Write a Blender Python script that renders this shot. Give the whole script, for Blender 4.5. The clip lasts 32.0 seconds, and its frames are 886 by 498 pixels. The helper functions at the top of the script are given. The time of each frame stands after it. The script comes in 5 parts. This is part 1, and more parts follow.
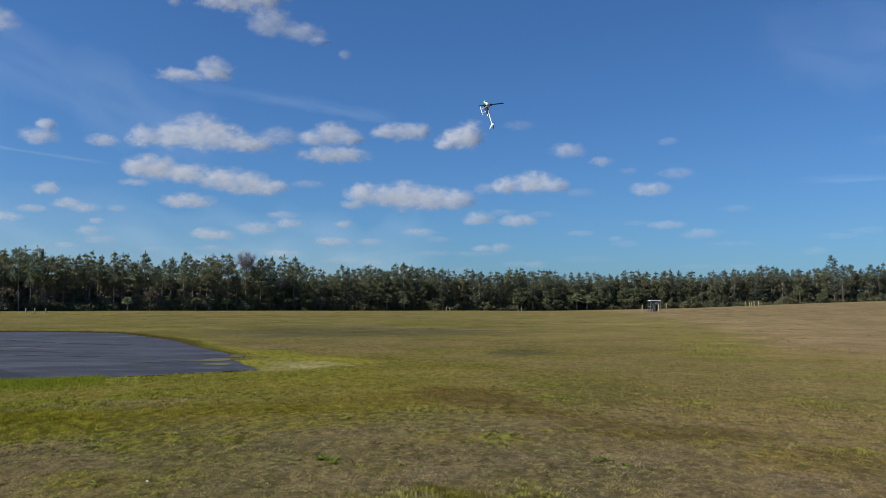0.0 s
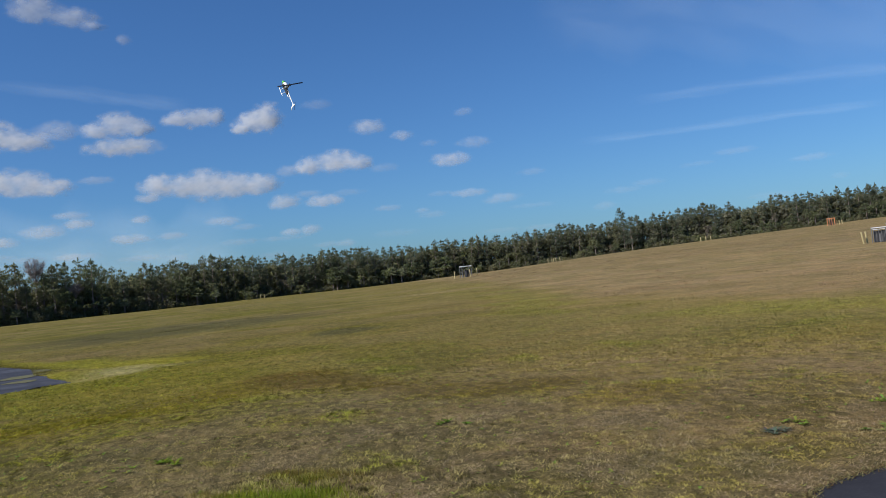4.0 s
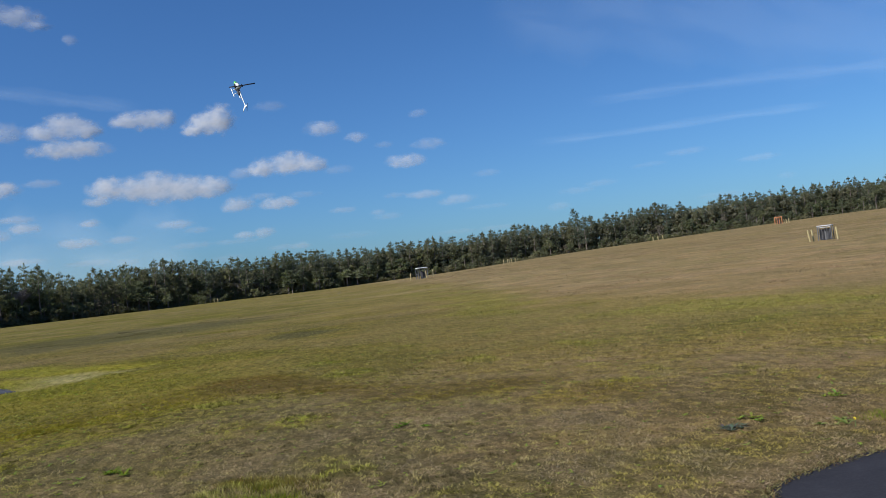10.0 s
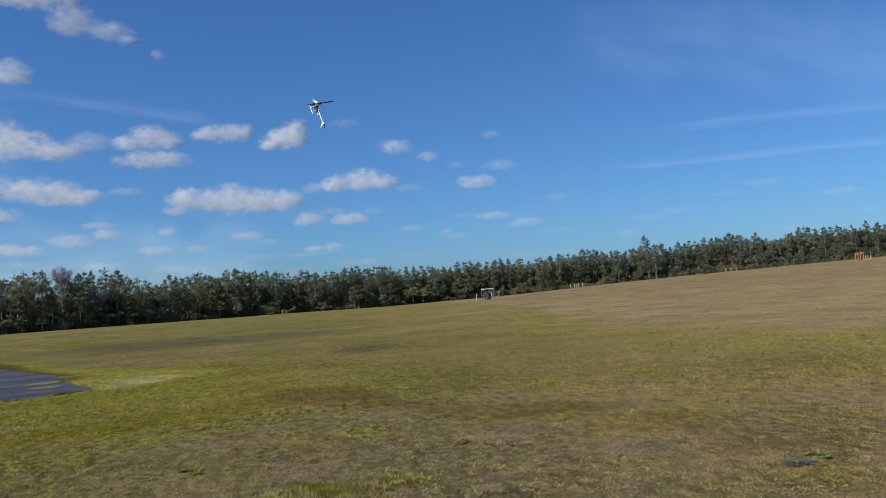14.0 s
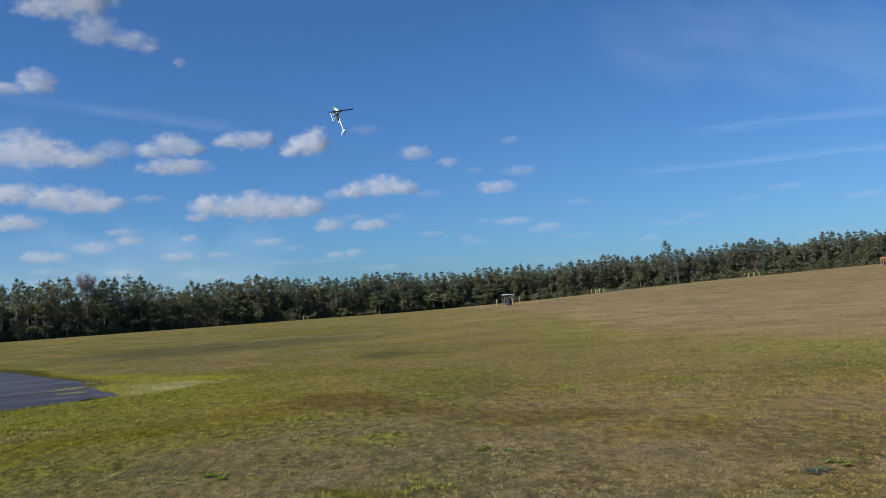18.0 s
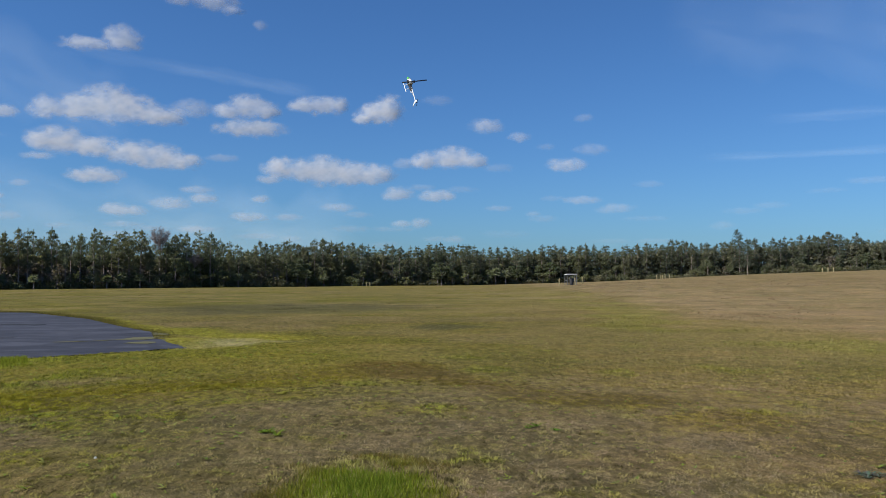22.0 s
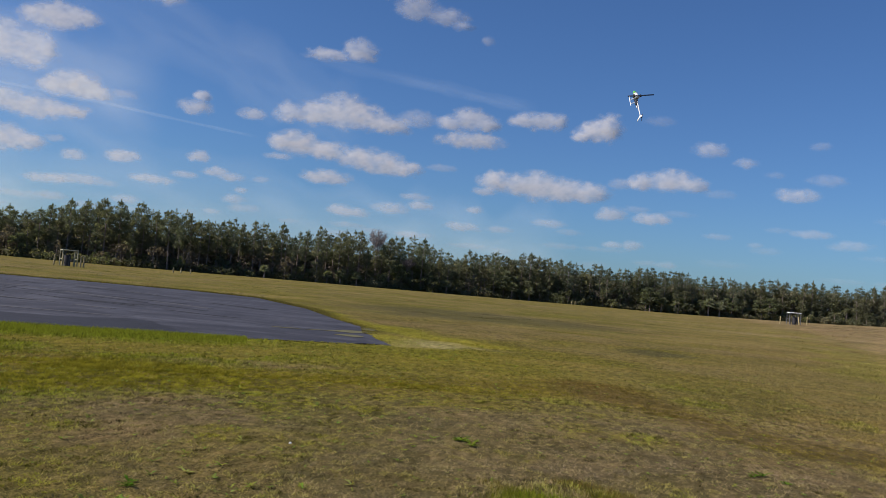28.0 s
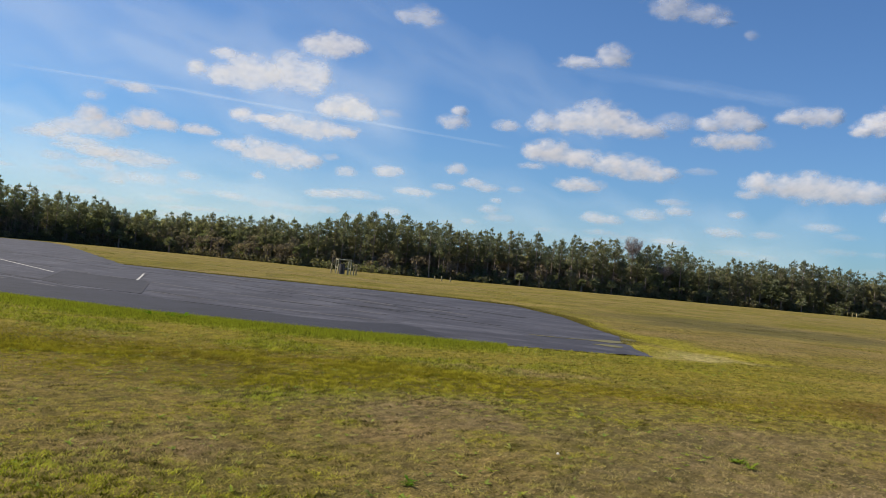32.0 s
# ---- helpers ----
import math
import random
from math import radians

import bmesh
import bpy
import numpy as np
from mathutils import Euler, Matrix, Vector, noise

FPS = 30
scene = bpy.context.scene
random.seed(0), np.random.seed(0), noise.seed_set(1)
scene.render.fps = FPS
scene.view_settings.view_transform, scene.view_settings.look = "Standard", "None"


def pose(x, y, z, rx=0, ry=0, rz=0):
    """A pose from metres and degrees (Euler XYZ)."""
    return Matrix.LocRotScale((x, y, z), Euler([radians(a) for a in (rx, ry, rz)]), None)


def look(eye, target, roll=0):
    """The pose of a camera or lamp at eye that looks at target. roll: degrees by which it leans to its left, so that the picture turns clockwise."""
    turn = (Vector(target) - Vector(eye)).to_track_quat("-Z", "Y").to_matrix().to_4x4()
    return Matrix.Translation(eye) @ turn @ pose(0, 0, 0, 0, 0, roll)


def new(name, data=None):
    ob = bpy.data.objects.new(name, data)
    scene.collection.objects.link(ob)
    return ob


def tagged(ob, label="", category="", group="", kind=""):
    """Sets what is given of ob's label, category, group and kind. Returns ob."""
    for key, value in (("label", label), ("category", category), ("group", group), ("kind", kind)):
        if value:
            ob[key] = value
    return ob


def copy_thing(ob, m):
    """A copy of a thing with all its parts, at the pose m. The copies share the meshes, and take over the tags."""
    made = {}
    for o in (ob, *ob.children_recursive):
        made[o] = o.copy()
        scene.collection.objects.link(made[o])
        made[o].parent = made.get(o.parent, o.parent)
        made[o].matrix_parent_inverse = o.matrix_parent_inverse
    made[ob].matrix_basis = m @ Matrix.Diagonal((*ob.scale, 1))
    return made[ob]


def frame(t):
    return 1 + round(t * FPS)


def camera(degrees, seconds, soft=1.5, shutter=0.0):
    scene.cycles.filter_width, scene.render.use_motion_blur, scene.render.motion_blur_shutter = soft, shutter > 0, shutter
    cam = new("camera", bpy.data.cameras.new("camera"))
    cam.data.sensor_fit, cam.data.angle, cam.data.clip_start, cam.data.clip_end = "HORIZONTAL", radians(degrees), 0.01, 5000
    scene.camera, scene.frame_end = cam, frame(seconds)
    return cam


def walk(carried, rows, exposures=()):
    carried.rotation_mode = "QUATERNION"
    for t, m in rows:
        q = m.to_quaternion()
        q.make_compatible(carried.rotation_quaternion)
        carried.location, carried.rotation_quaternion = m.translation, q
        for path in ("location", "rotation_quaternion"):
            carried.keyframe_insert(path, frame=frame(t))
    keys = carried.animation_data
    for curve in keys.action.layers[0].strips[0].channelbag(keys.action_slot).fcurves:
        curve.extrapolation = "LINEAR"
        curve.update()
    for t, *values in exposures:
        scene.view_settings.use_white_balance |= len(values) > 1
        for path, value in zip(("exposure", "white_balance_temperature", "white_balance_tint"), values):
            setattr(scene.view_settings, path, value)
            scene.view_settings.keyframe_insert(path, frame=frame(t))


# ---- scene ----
cam = camera(56.20, 32.0, soft=0.7)
PATH = [
    (0.0, pose(0.230, 0.054, 1.666, 93.86, -0.30, 0.29)),
    (0.5, pose(0.228, 0.042, 1.674, 93.80, -0.92, 0.51)),
    (1.0, pose(0.195, 0.008, 1.658, 95.42, 3.94, -1.86)),
    (1.5, pose(0.066, -0.047, 1.637, 95.43, 4.55, -3.70)),
    (2.0, pose(0.111, -0.101, 1.615, 93.61, 5.62, -5.81)),
    (2.5, pose(0.078, -0.092, 1.625, 94.39, 6.76, -8.62)),
    (3.0, pose(0.041, -0.055, 1.626, 93.82, 5.49, -10.98)),
    (3.5, pose(0.040, 0.002, 1.650, 91.81, 5.31, -11.94)),
    (5.5, pose(0.038, 0.006, 1.654, 91.96, 6.71, -13.35)),
    (6.0, pose(0.021, -0.043, 1.633, 93.76, 6.94, -10.92)),
    (6.5, pose(0.046, -0.016, 1.638, 93.02, 6.68, -11.30)),
    (7.0, pose(0.091, 0.071, 1.627, 93.99, 7.66, -16.07)),
    (7.5, pose(0.069, 0.171, 1.636, 92.85, 9.50, -19.99)),
    (8.0, pose(0.100, 0.165, 1.631, 92.98, 9.33, -19.11)),
    (8.5, pose(0.088, 0.147, 1.628, 93.29, 8.34, -18.49)),
    (9.0, pose(0.080, 0.105, 1.632, 92.99, 7.05, -16.28)),
    (9.5, pose(0.076, 0.114, 1.640, 92.35, 7.01, -16.30)),
    (10.0, pose(0.057, 0.106, 1.647, 91.52, 6.43, -15.51)),
    (10.5, pose(0.051, 0.077, 1.648, 91.28, 5.68, -14.47)),
    (11.0, pose(0.039, 0.054, 1.647, 91.80, 6.20, -14.81)),
    (11.5, pose(-0.002, -0.002, 1.642, 92.65, 5.23, -12.47)),
    (12.0, pose(-0.014, -0.097, 1.648, 91.77, 4.31, -9.05)),
    (12.5, pose(-0.015, -0.091, 1.652, 92.73, 4.62, -10.48)),
    (13.0, pose(-0.024, -0.082, 1.647, 92.34, 3.58, -10.17)),
    (13.5, pose(-0.014, -0.079, 1.647, 93.25, 4.30, -11.38)),
    (14.0, pose(-0.017, -0.080, 1.637, 93.35, 3.82, -10.96)),
    (14.5, pose(-0.025, -0.071, 1.644, 92.98, 3.44, -11.72)),
    (16.5, pose(-0.072, -0.146, 1.677, 93.85, 5.00, -8.95)),
    (17.0, pose(-0.011, -0.135, 1.682, 95.04, 5.14, -3.63)),
    (17.5, pose(-0.036, -0.164, 1.644, 95.09, 5.84, -8.94)),
    (18.0, pose(-0.031, -0.187, 1.661, 93.83, 3.90, -9.55)),
    (18.5, pose(-0.013, -0.211, 1.663, 93.14, 5.66, -11.23)),
    (19.0, pose(-0.017, -0.236, 1.657, 93.05, 5.10, -11.32)),
    (19.5, pose(-0.006, -0.259, 1.670, 93.19, 4.35, -11.07)),
    (20.0, pose(-0.013, -0.288, 1.653, 94.07, 5.04, -11.92)),
    (20.5, pose(-0.014, -0.314, 1.658, 94.50, 3.31, -9.67)),
    (21.0, pose(-0.005, -0.344, 1.677, 93.18, 1.29, -7.25)),
    (21.5, pose(-0.009, -0.342, 1.683, 92.53, 1.29, -7.25)),
    (22.0, pose(0.001, -0.294, 1.683, 92.15, 0.20, -5.27)),
    (22.5, pose(-0.014, -0.277, 1.665, 92.62, 0.89, -6.12)),
    (23.0, pose(-0.007, -0.226, 1.661, 92.40, -0.00, -4.10)),
    (23.5, pose(-0.014, -0.204, 1.669, 91.99, 0.11, -5.02)),
    (24.0, pose(-0.035, -0.176, 1.653, 93.08, -0.10, -4.58)),
    (24.5, pose(-0.003, -0.109, 1.638, 93.94, -1.21, -1.93)),
    (25.0, pose(-0.023, -0.075, 1.648, 96.25, -0.14, -1.58)),
    (25.5, pose(-0.027, -0.048, 1.678, 98.45, -0.77, 4.17)),
    (27.5, pose(-0.042, 0.305, 1.601, 95.04, -3.17, 5.88)),
    (28.0, pose(-0.077, 0.352, 1.591, 92.65, -5.19, 8.83)),
    (28.5, pose(-0.082, 0.392, 1.592, 91.67, -7.52, 7.78)),
    (29.0, pose(-0.101, 0.423, 1.585, 90.82, -8.28, 8.42)),
    (29.5, pose(-0.137, 0.442, 1.578, 88.44, -8.45, 10.70)),
    (30.0, pose(-0.154, 0.423, 1.586, 87.94, -5.48, 12.29)),
    (30.5, pose(-0.152, 0.336, 1.593, 85.51, -4.88, 19.56)),
    (31.0, pose(-0.149, 0.343, 1.597, 87.50, -4.82, 20.70)),
    (31.5, pose(-0.182, 0.375, 1.601, 91.28, -5.96, 23.24)),
    (32.0, pose(-0.208, 0.379, 1.597, 91.59, -5.44, 26.29)),
]
EXPOSURES = [(0.0, 0.37, 6400, 10), (7.0, 0.41, 6400, 10), (12.0, 0.42, 6250, 10), (21.0, 0.44, 6350, 10), (25.0, 0.45, 6500, 11), (28.0, 0.36, 6900, 16), (29.0, 0.4, 7050, 16), (30.5, 0.74, 7250, 14), (32.0, 0.8, 7550, 12)]
walk(cam, PATH, EXPOSURES)

# ---------------------------------------------------------------- light
SUN_AZ, SUN_EL = -108.0, 41.0          # compass degrees from +y, degrees above the horizon
world = bpy.data.worlds.new("sky")
scene.world = world
world.use_nodes = True
wn = world.node_tree.nodes
sky = wn.new("ShaderNodeTexSky")
sky.sky_type = "NISHITA"
sky.sun_disc = False
sky.sun_elevation, sky.sun_rotation = radians(SUN_EL), radians(SUN_AZ)
sky.altitude, sky.air_density, sky.dust_density, sky.ozone_density = 0, 1.0, 0.6, 3.0
wn["Background"].inputs["Strength"].default_value = 0.0475
clear = wn.new("ShaderNodeMix")               # a clear winter sky, bluer than the model's
clear.data_type, clear.blend_type = "RGBA", "MULTIPLY"
clear.inputs[0].default_value, clear.inputs[7].default_value = 1.0, (0.67, 1.12, 1.66, 1)
world.node_tree.links.new(sky.outputs["Color"], clear.inputs[6])
world.node_tree.links.new(clear.outputs[2], wn["Background"].inputs["Color"])
lamp = bpy.data.lights.new("sun", "SUN")
lamp.energy, lamp.angle, lamp.color = 5.0, radians(0.53), (1.0, 0.95, 0.87)
sun_way = Vector((math.sin(radians(SUN_AZ)) * math.cos(radians(SUN_EL)), math.cos(radians(SUN_AZ)) * math.cos(radians(SUN_EL)), math.sin(radians(SUN_EL))))
sun = new("sun", lamp)
sun.matrix_world = look(sun_way * 50, (0, 0, 0))


# ---------------------------------------------------------------- small tools
class Shader:
    """A node material, built a node at a time."""

    def __init__(self, name):
        self.mat = bpy.data.materials.new(name)
        self.mat.use_nodes = True
        self.tree = self.mat.node_tree
        self.bsdf = self.tree.nodes["Principled BSDF"]
        self.out = self.tree.nodes["Material Output"]

    def node(self, kind, values=None):
        n = self.tree.nodes.new(kind)
        for k, v in (values or {}).items():
            if isinstance(v, bpy.types.NodeSocket):
                self.tree.links.new(v, n.inputs[k])
            else:
                n.inputs[k].default_value = v
        return n

    def link(self, a, b):
        self.tree.links.new(a, b)

    def noise(self, scale, detail=4.0, rough=0.55, vector=None, distort=0.0):
        v = {"Scale": scale, "Detail": detail, "Roughness": rough, "Distortion": distort}
        if vector is not None:
            v["Vector"] = vector
        return self.node("ShaderNodeTexNoise", v).outputs["Fac"]

    def ramp(self, fac, lo, hi):
        n = self.node("ShaderNodeMapRange", {"Value": fac, "From Min": lo, "From Max": hi})
        n.clamp = True
        return n.outputs["Result"]

    def mix(self, fac, a, b, blend="MIX"):
        n = self.tree.nodes.new("ShaderNodeMix")
        n.data_type, n.blend_type = "RGBA", blend
        for s, v in zip((n.inputs[0], n.inputs[6], n.inputs[7]), (fac, a, b)):
            if isinstance(v, bpy.types.NodeSocket):
                self.tree.links.new(v, s)
            else:
                s.default_value = (*v, 1) if isinstance(v, tuple) and len(v) == 3 else v
        return n.outputs[2]

    def math(self, op, a, b=0.0):
        n = self.tree.nodes.new("ShaderNodeMath")
        n.operation = op
        for s, v in zip(n.inputs, (a, b)):
            if isinstance(v, bpy.types.NodeSocket):
                self.tree.links.new(v, s)
            else:
                s.default_value = v
        return n.outputs[0]

    def bump(self, height, strength, dist):
        n = self.node("ShaderNodeBump", {"Height": height, "Strength": strength, "Distance": dist})
        self.link(n.outputs["Normal"], self.bsdf.inputs["Normal"])

    def attribute(self, name):
        n = self.tree.nodes.new("ShaderNodeAttribute")
        n.attribute_name = name
        return n.outputs["Color"]

    def coords(self, which="Object"):
        return self.node("ShaderNodeTexCoord").outputs[which]

    def colour(self, c, rough=0.9, metal=0.0, spec=0.3):
        if isinstance(c, bpy.types.NodeSocket):
            self.link(c, self.bsdf.inputs["Base Color"])
        else:
            self.bsdf.inputs["Base Color"].default_value = (*c, 1)
        self.bsdf.inputs["Roughness"].default_value = rough
        self.bsdf.inputs["Metallic"].default_value = metal
        self.bsdf.inputs["Specular IOR Level"].default_value = spec
        return self.mat


def worn(name, base, dark, scale=6.0, rough=0.7, metal=0.0, bump=0.15, amount=0.6):
    """A plain finish with two scales of stain and a fine relief."""
    s = Shader(name)
    p = s.coords()
    big = s.ramp(s.noise(scale, 5, 0.6, p), 0.42, 0.68)
    fine = s.noise(scale * 9, 3, 0.6, p)
    c = s.mix(s.math("MULTIPLY", big, amount), base, dark)
    c = s.mix(s.ramp(fine, 0.55, 0.8), c, dark)
    s.bump(fine, bump, 0.01)
    return s.colour(c, rough, metal)


def leafy(name, translucent, spread=0.35, attr="tint", clump=None, gloss=0.0):
    """Foliage or grass: colour from the attribute, part of the light passes through."""
    s = Shader(name)
    a = s.attribute(attr)
    n = s.noise(clump or 0.6, 3, 0.6, s.coords())
    c = s.mix(s.ramp(n, 0.3, 0.72), s.mix(1.0, a, (1 - spread, 1 - spread, 1 - spread), "MULTIPLY"), a)
    d = s.node("ShaderNodeBsdfDiffuse", {"Color": c})
    t = s.node("ShaderNodeBsdfTranslucent", {"Color": s.mix(1.0, c, (1.08, 1.12, 0.75), "MULTIPLY")})
    m = s.node("ShaderNodeMixShader", {0: translucent})
    s.link(d.outputs[0], m.inputs[1])
    s.link(t.outputs[0], m.inputs[2])
    if gloss:
        wax = s.node("ShaderNodeBsdfGlossy", {"Color": (1, 1, 1, 1), "Roughness": 0.85})
        top = s.node("ShaderNodeMixShader", {0: gloss})
        s.link(m.outputs[0], top.inputs[1])
        s.link(wax.outputs[0], top.inputs[2])
        m = top
    s.link(m.outputs[0], s.out.inputs["Surface"])
    return s.mat


def part(name, bm, material, parent=None, label=""):
    """Links a bmesh as one mesh object under a thing or a part."""
    me = bpy.data.meshes.new(name)
    bm.to_mesh(me)
    bm.free()
    for m in material if isinstance(material, (list, tuple)) else [material]:
        me.materials.append(m)
    ob = new(name, me)
    if parent is not None:
        ob.parent = parent
    if label:
        tagged(ob, label)
    return ob


def raw_mesh(name, verts, faces, materials, index=None, tint=None, smooth=False):
    """A mesh object from arrays: verts (n, 3), faces (m, 3 or 4), a material per face and a colour per vertex."""
    verts, faces = np.asarray(verts, np.float32), np.asarray(faces, np.int32)
    k = faces.shape[1]
    me = bpy.data.meshes.new(name)
    me.vertices.add(len(verts))
    me.vertices.foreach_set("co", verts.ravel())
    me.loops.add(faces.size)
    me.loops.foreach_set("vertex_index", faces.ravel())
    me.polygons.add(len(faces))
    me.polygons.foreach_set("loop_start", np.arange(0, faces.size, k, dtype=np.int32))
    for m in materials:
        me.materials.append(m)
    if index is not None:
        me.polygons.foreach_set("material_index", np.asarray(index, np.int32))
    me.polygons.foreach_set("use_smooth", np.full(len(faces), smooth))
    for key, col in (tint or {}).items():
        at = me.color_attributes.new(key, "FLOAT_COLOR", "POINT")
        rgba = np.ones((len(verts), 4), np.float32)
        rgba[:, :col.shape[1]] = col
        at.data.foreach_set("color", rgba.ravel())
    me.update(calc_edges=True)
    return new(name, me)


def tube(bm, a, b, r1, r2=None, sides=8, caps=True):
    """A round bar from a to b."""
    a, b = Vector(a), Vector(b)
    q = (b - a).to_track_quat("Z", "Y").to_matrix()
    rings = []
    for p, r in ((a, r1), (b, r1 if r2 is None else r2)):
        rings.append([bm.verts.new(p + q @ Vector((r * math.cos(2 * math.pi * i / sides), r * math.sin(2 * math.pi * i / sides), 0))) for i in range(sides)])
    for i in range(sides):
        bm.faces.new((rings[0][i], rings[0][(i + 1) % sides], rings[1][(i + 1) % sides], rings[1][i]))
    if caps:
        bm.faces.new(rings[0][::-1])
        bm.faces.new(rings[1])
    return bm


def bar(a, b, r1, r2=None, sides=8):
    return tube(bmesh.new(), a, b, r1, r2, sides)


def block(size, at=(0, 0, 0), bevel=0.0):
    bm = bmesh.new()
    bmesh.ops.create_cube(bm, size=1, matrix=Matrix.Translation(at) @ Matrix.Diagonal((*size, 1)))
    if bevel:
        bmesh.ops.bevel(bm, geom=bm.edges[:], offset=bevel, segments=2, affect="EDGES")
    return bm


def loft(rings, close=True):
    """A skin over rings of points, capped at both ends."""
    bm = bmesh.new()
    vs = [[bm.verts.new(p) for p in ring] for ring in rings]
    n = len(vs[0])
    for r0, r1 in zip(vs, vs[1:]):
        for i in range(n):
            bm.faces.new((r0[i], r0[(i + 1) % n], r1[(i + 1) % n], r1[i]))
    if close:
        bm.faces.new(vs[0][::-1])
        bm.faces.new(vs[-1])
    for f in bm.faces:
        f.smooth = True
    return bm


RNG = np.random.default_rng(7)
LATTICE = RNG.random((256, 256))


def value_noise(x, y):
    xi, yi = np.floor(x).astype(int), np.floor(y).astype(int)
    fx, fy = x - xi, y - yi
    fx, fy = fx * fx * (3 - 2 * fx), fy * fy * (3 - 2 * fy)
    a, b = LATTICE[xi % 256, yi % 256], LATTICE[(xi + 1) % 256, yi % 256]
    c, d = LATTICE[xi % 256, (yi + 1) % 256], LATTICE[(xi + 1) % 256, (yi + 1) % 256]
    return (a * (1 - fx) + b * fx) * (1 - fy) + (c * (1 - fx) + d * fx) * fy


def fbm(x, y, octaves=4):
    total, amp, out = 0.0, 1.0, 0.0
    for i in range(octaves):
        out = out + amp * value_noise(x * 2 ** i + 17.3 * i, y * 2 ** i + 5.1 * i)
        total += amp
        amp *= 0.5
    return out / total


def ease(x, lo, hi):
    t = np.clip((x - lo) / (hi - lo), 0, 1)
    return t * t * (3 - 2 * t)


def inside(x, y, poly):
    hit = np.zeros(np.shape(x), bool)
    for (x0, y0), (x1, y1) in zip(poly, poly[1:] + poly[:1]):
        if y0 != y1:
            hit ^= ((y0 > y) != (y1 > y)) & (x < (x1 - x0) * (y - y0) / (y1 - y0) + x0)
    return hit


def near_line(x, y, line):
    """Distance to a broken line."""
    best = np.full(np.shape(x), 1e9)
    for (x0, y0), (x1, y1) in zip(line, line[1:]):
        dx, dy = x1 - x0, y1 - y0
        t = np.clip(((x - x0) * dx + (y - y0) * dy) / (dx * dx + dy * dy), 0, 1)
        best = np.minimum(best, np.hypot(x - x0 - t * dx, y - y0 - t * dy))
    return best


def disc(x, y, cx, cy, rx, ry):
    return ease(1.35 - np.hypot((x - cx) / rx, (y - cy) / ry), 0, 0.7)


def at_az(az, r, z=None):
    x, y = r * math.sin(radians(az)), r * math.cos(radians(az))
    return Vector((x, y, float(height(np.array([x]), np.array([y]))[0]) if z is None else z))


# ---------------------------------------------------------------- the plan
# the runway's end: near edge, then far edge, back to the tip
NEAR_EDGE = [(-4.5, 21.0), (-6.0, 19.7), (-7.4, 18.7), (-8.6, 17.9), (-11.4, 16.2), (-14.7, 14.8), (-19.2, 14.0), (-32.0, 11.5), (-70.0, 6.0)]
FAR_EDGE = [(-175.0, 95.0), (-150.0, 118.0), (-118.0, 97.0), (-46.0, 42.5), (-38.0, 43.0), (-30.0, 46.0), (-23.0, 48.0), (-18.0, 46.5), (-12.2, 38.0), (-8.8, 31.2), (-6.9, 27.8), (-6.0, 24.5)]
RUNWAY = NEAR_EDGE + FAR_EDGE
DARK_STRIP = [(-8.1, 18.0), (-9.5, 19.2), (-10.8, 20.7), (-11.6, 21.0), (-12.6, 19.4), (-14.0, 18.9), (-17.0, 18.9), (-19.9, 19.2), (-22.0, 18.7), (-24.6, 19.1), (-26.9, 19.4), (-45.0, 18.0), (-45.0, 9.9), (-32.0, 11.7), (-19.2, 14.2), (-14.7, 15.0), (-11.4, 16.4), (-8.8, 17.9)]
PAD_A = [(-1.72, 2.4), (-1.74, 4.52), (-1.69, 4.79), (-1.53, 4.98), (-1.22, 4.98), (-0.95, 4.95), (-0.74, 4.95), (-0.6, 4.6), (-0.42, 3.6), (-0.35, 2.4)]
PAD_B = [(3.1, 2.4), (3.12, 4.5), (3.4, 4.84), (3.75, 4.98), (4.08, 5.06), (4.47, 5.14), (5.12, 5.1), (6.0, 5.06), (7.5, 5.0), (8.0, 2.4)]
MOUND_TOE = [(54, 330), (27, 124), (20, 64), (15, 38), (12.8, 28), (14, 20.5), (17, 17), (40, 2)]
SAND_TONGUE = [(-6.6, 24.0), (-6.8, 26.7), (-5.7, 26.2), (-4.9, 24.7), (-4.0, 24.3), (-3.2, 24.3), (-2.5, 23.3), (-1.5, 22.9), (-2.6, 22.4), (-2.9, 21.6), (-3.8, 20.9), (-4.6, 20.4), (-5.5, 22.5)]
THATCH = [(-5.0, 5.9), (-5.8, 7.7), (-4.9, 8.4), (-3.8, 9.2), (-1.5, 11.6), (1.0, 12.2), (2.2, 10.4), (5.2, 9.2), (6.4, 7.2), (4.6, 6.0), (1.6, 6.2), (-1.0, 5.6), (-3.5, 4.9)]
OLIVE_BAND = [(-14.0, 6.0), (-7.5, 9.6), (-4.8, 11.6), (-3.0, 13.0), (-1.2, 14.2), (0.6, 15.8)]
BROWN_BAND = [(0.4, 16.0), (1.6, 13.2), (2.5, 11.6), (3.6, 11.0)]


def height(x, y):
    """The lie of the land: level field, a low mound that swells on one side."""
    az, r = np.degrees(np.arctan2(x, y)), np.hypot(x, y)
    rise = 5.2 * ease(az, 3, 46) * (1 - ease(az, 75, 110))
    top = 160 + 110 * ease(az, 12, 35)
    z = rise * ease(r, 45, top) - rise * 0.25 * ease(r, top, top + 250)
    z = z - 0.28 * np.exp(-((az + 31) / 14) ** 2) * ease(r, 60, 185)
    return z + 0.35 * (fbm(x / 37, y / 37, 3) - 0.5) * ease(r, 45, 160)


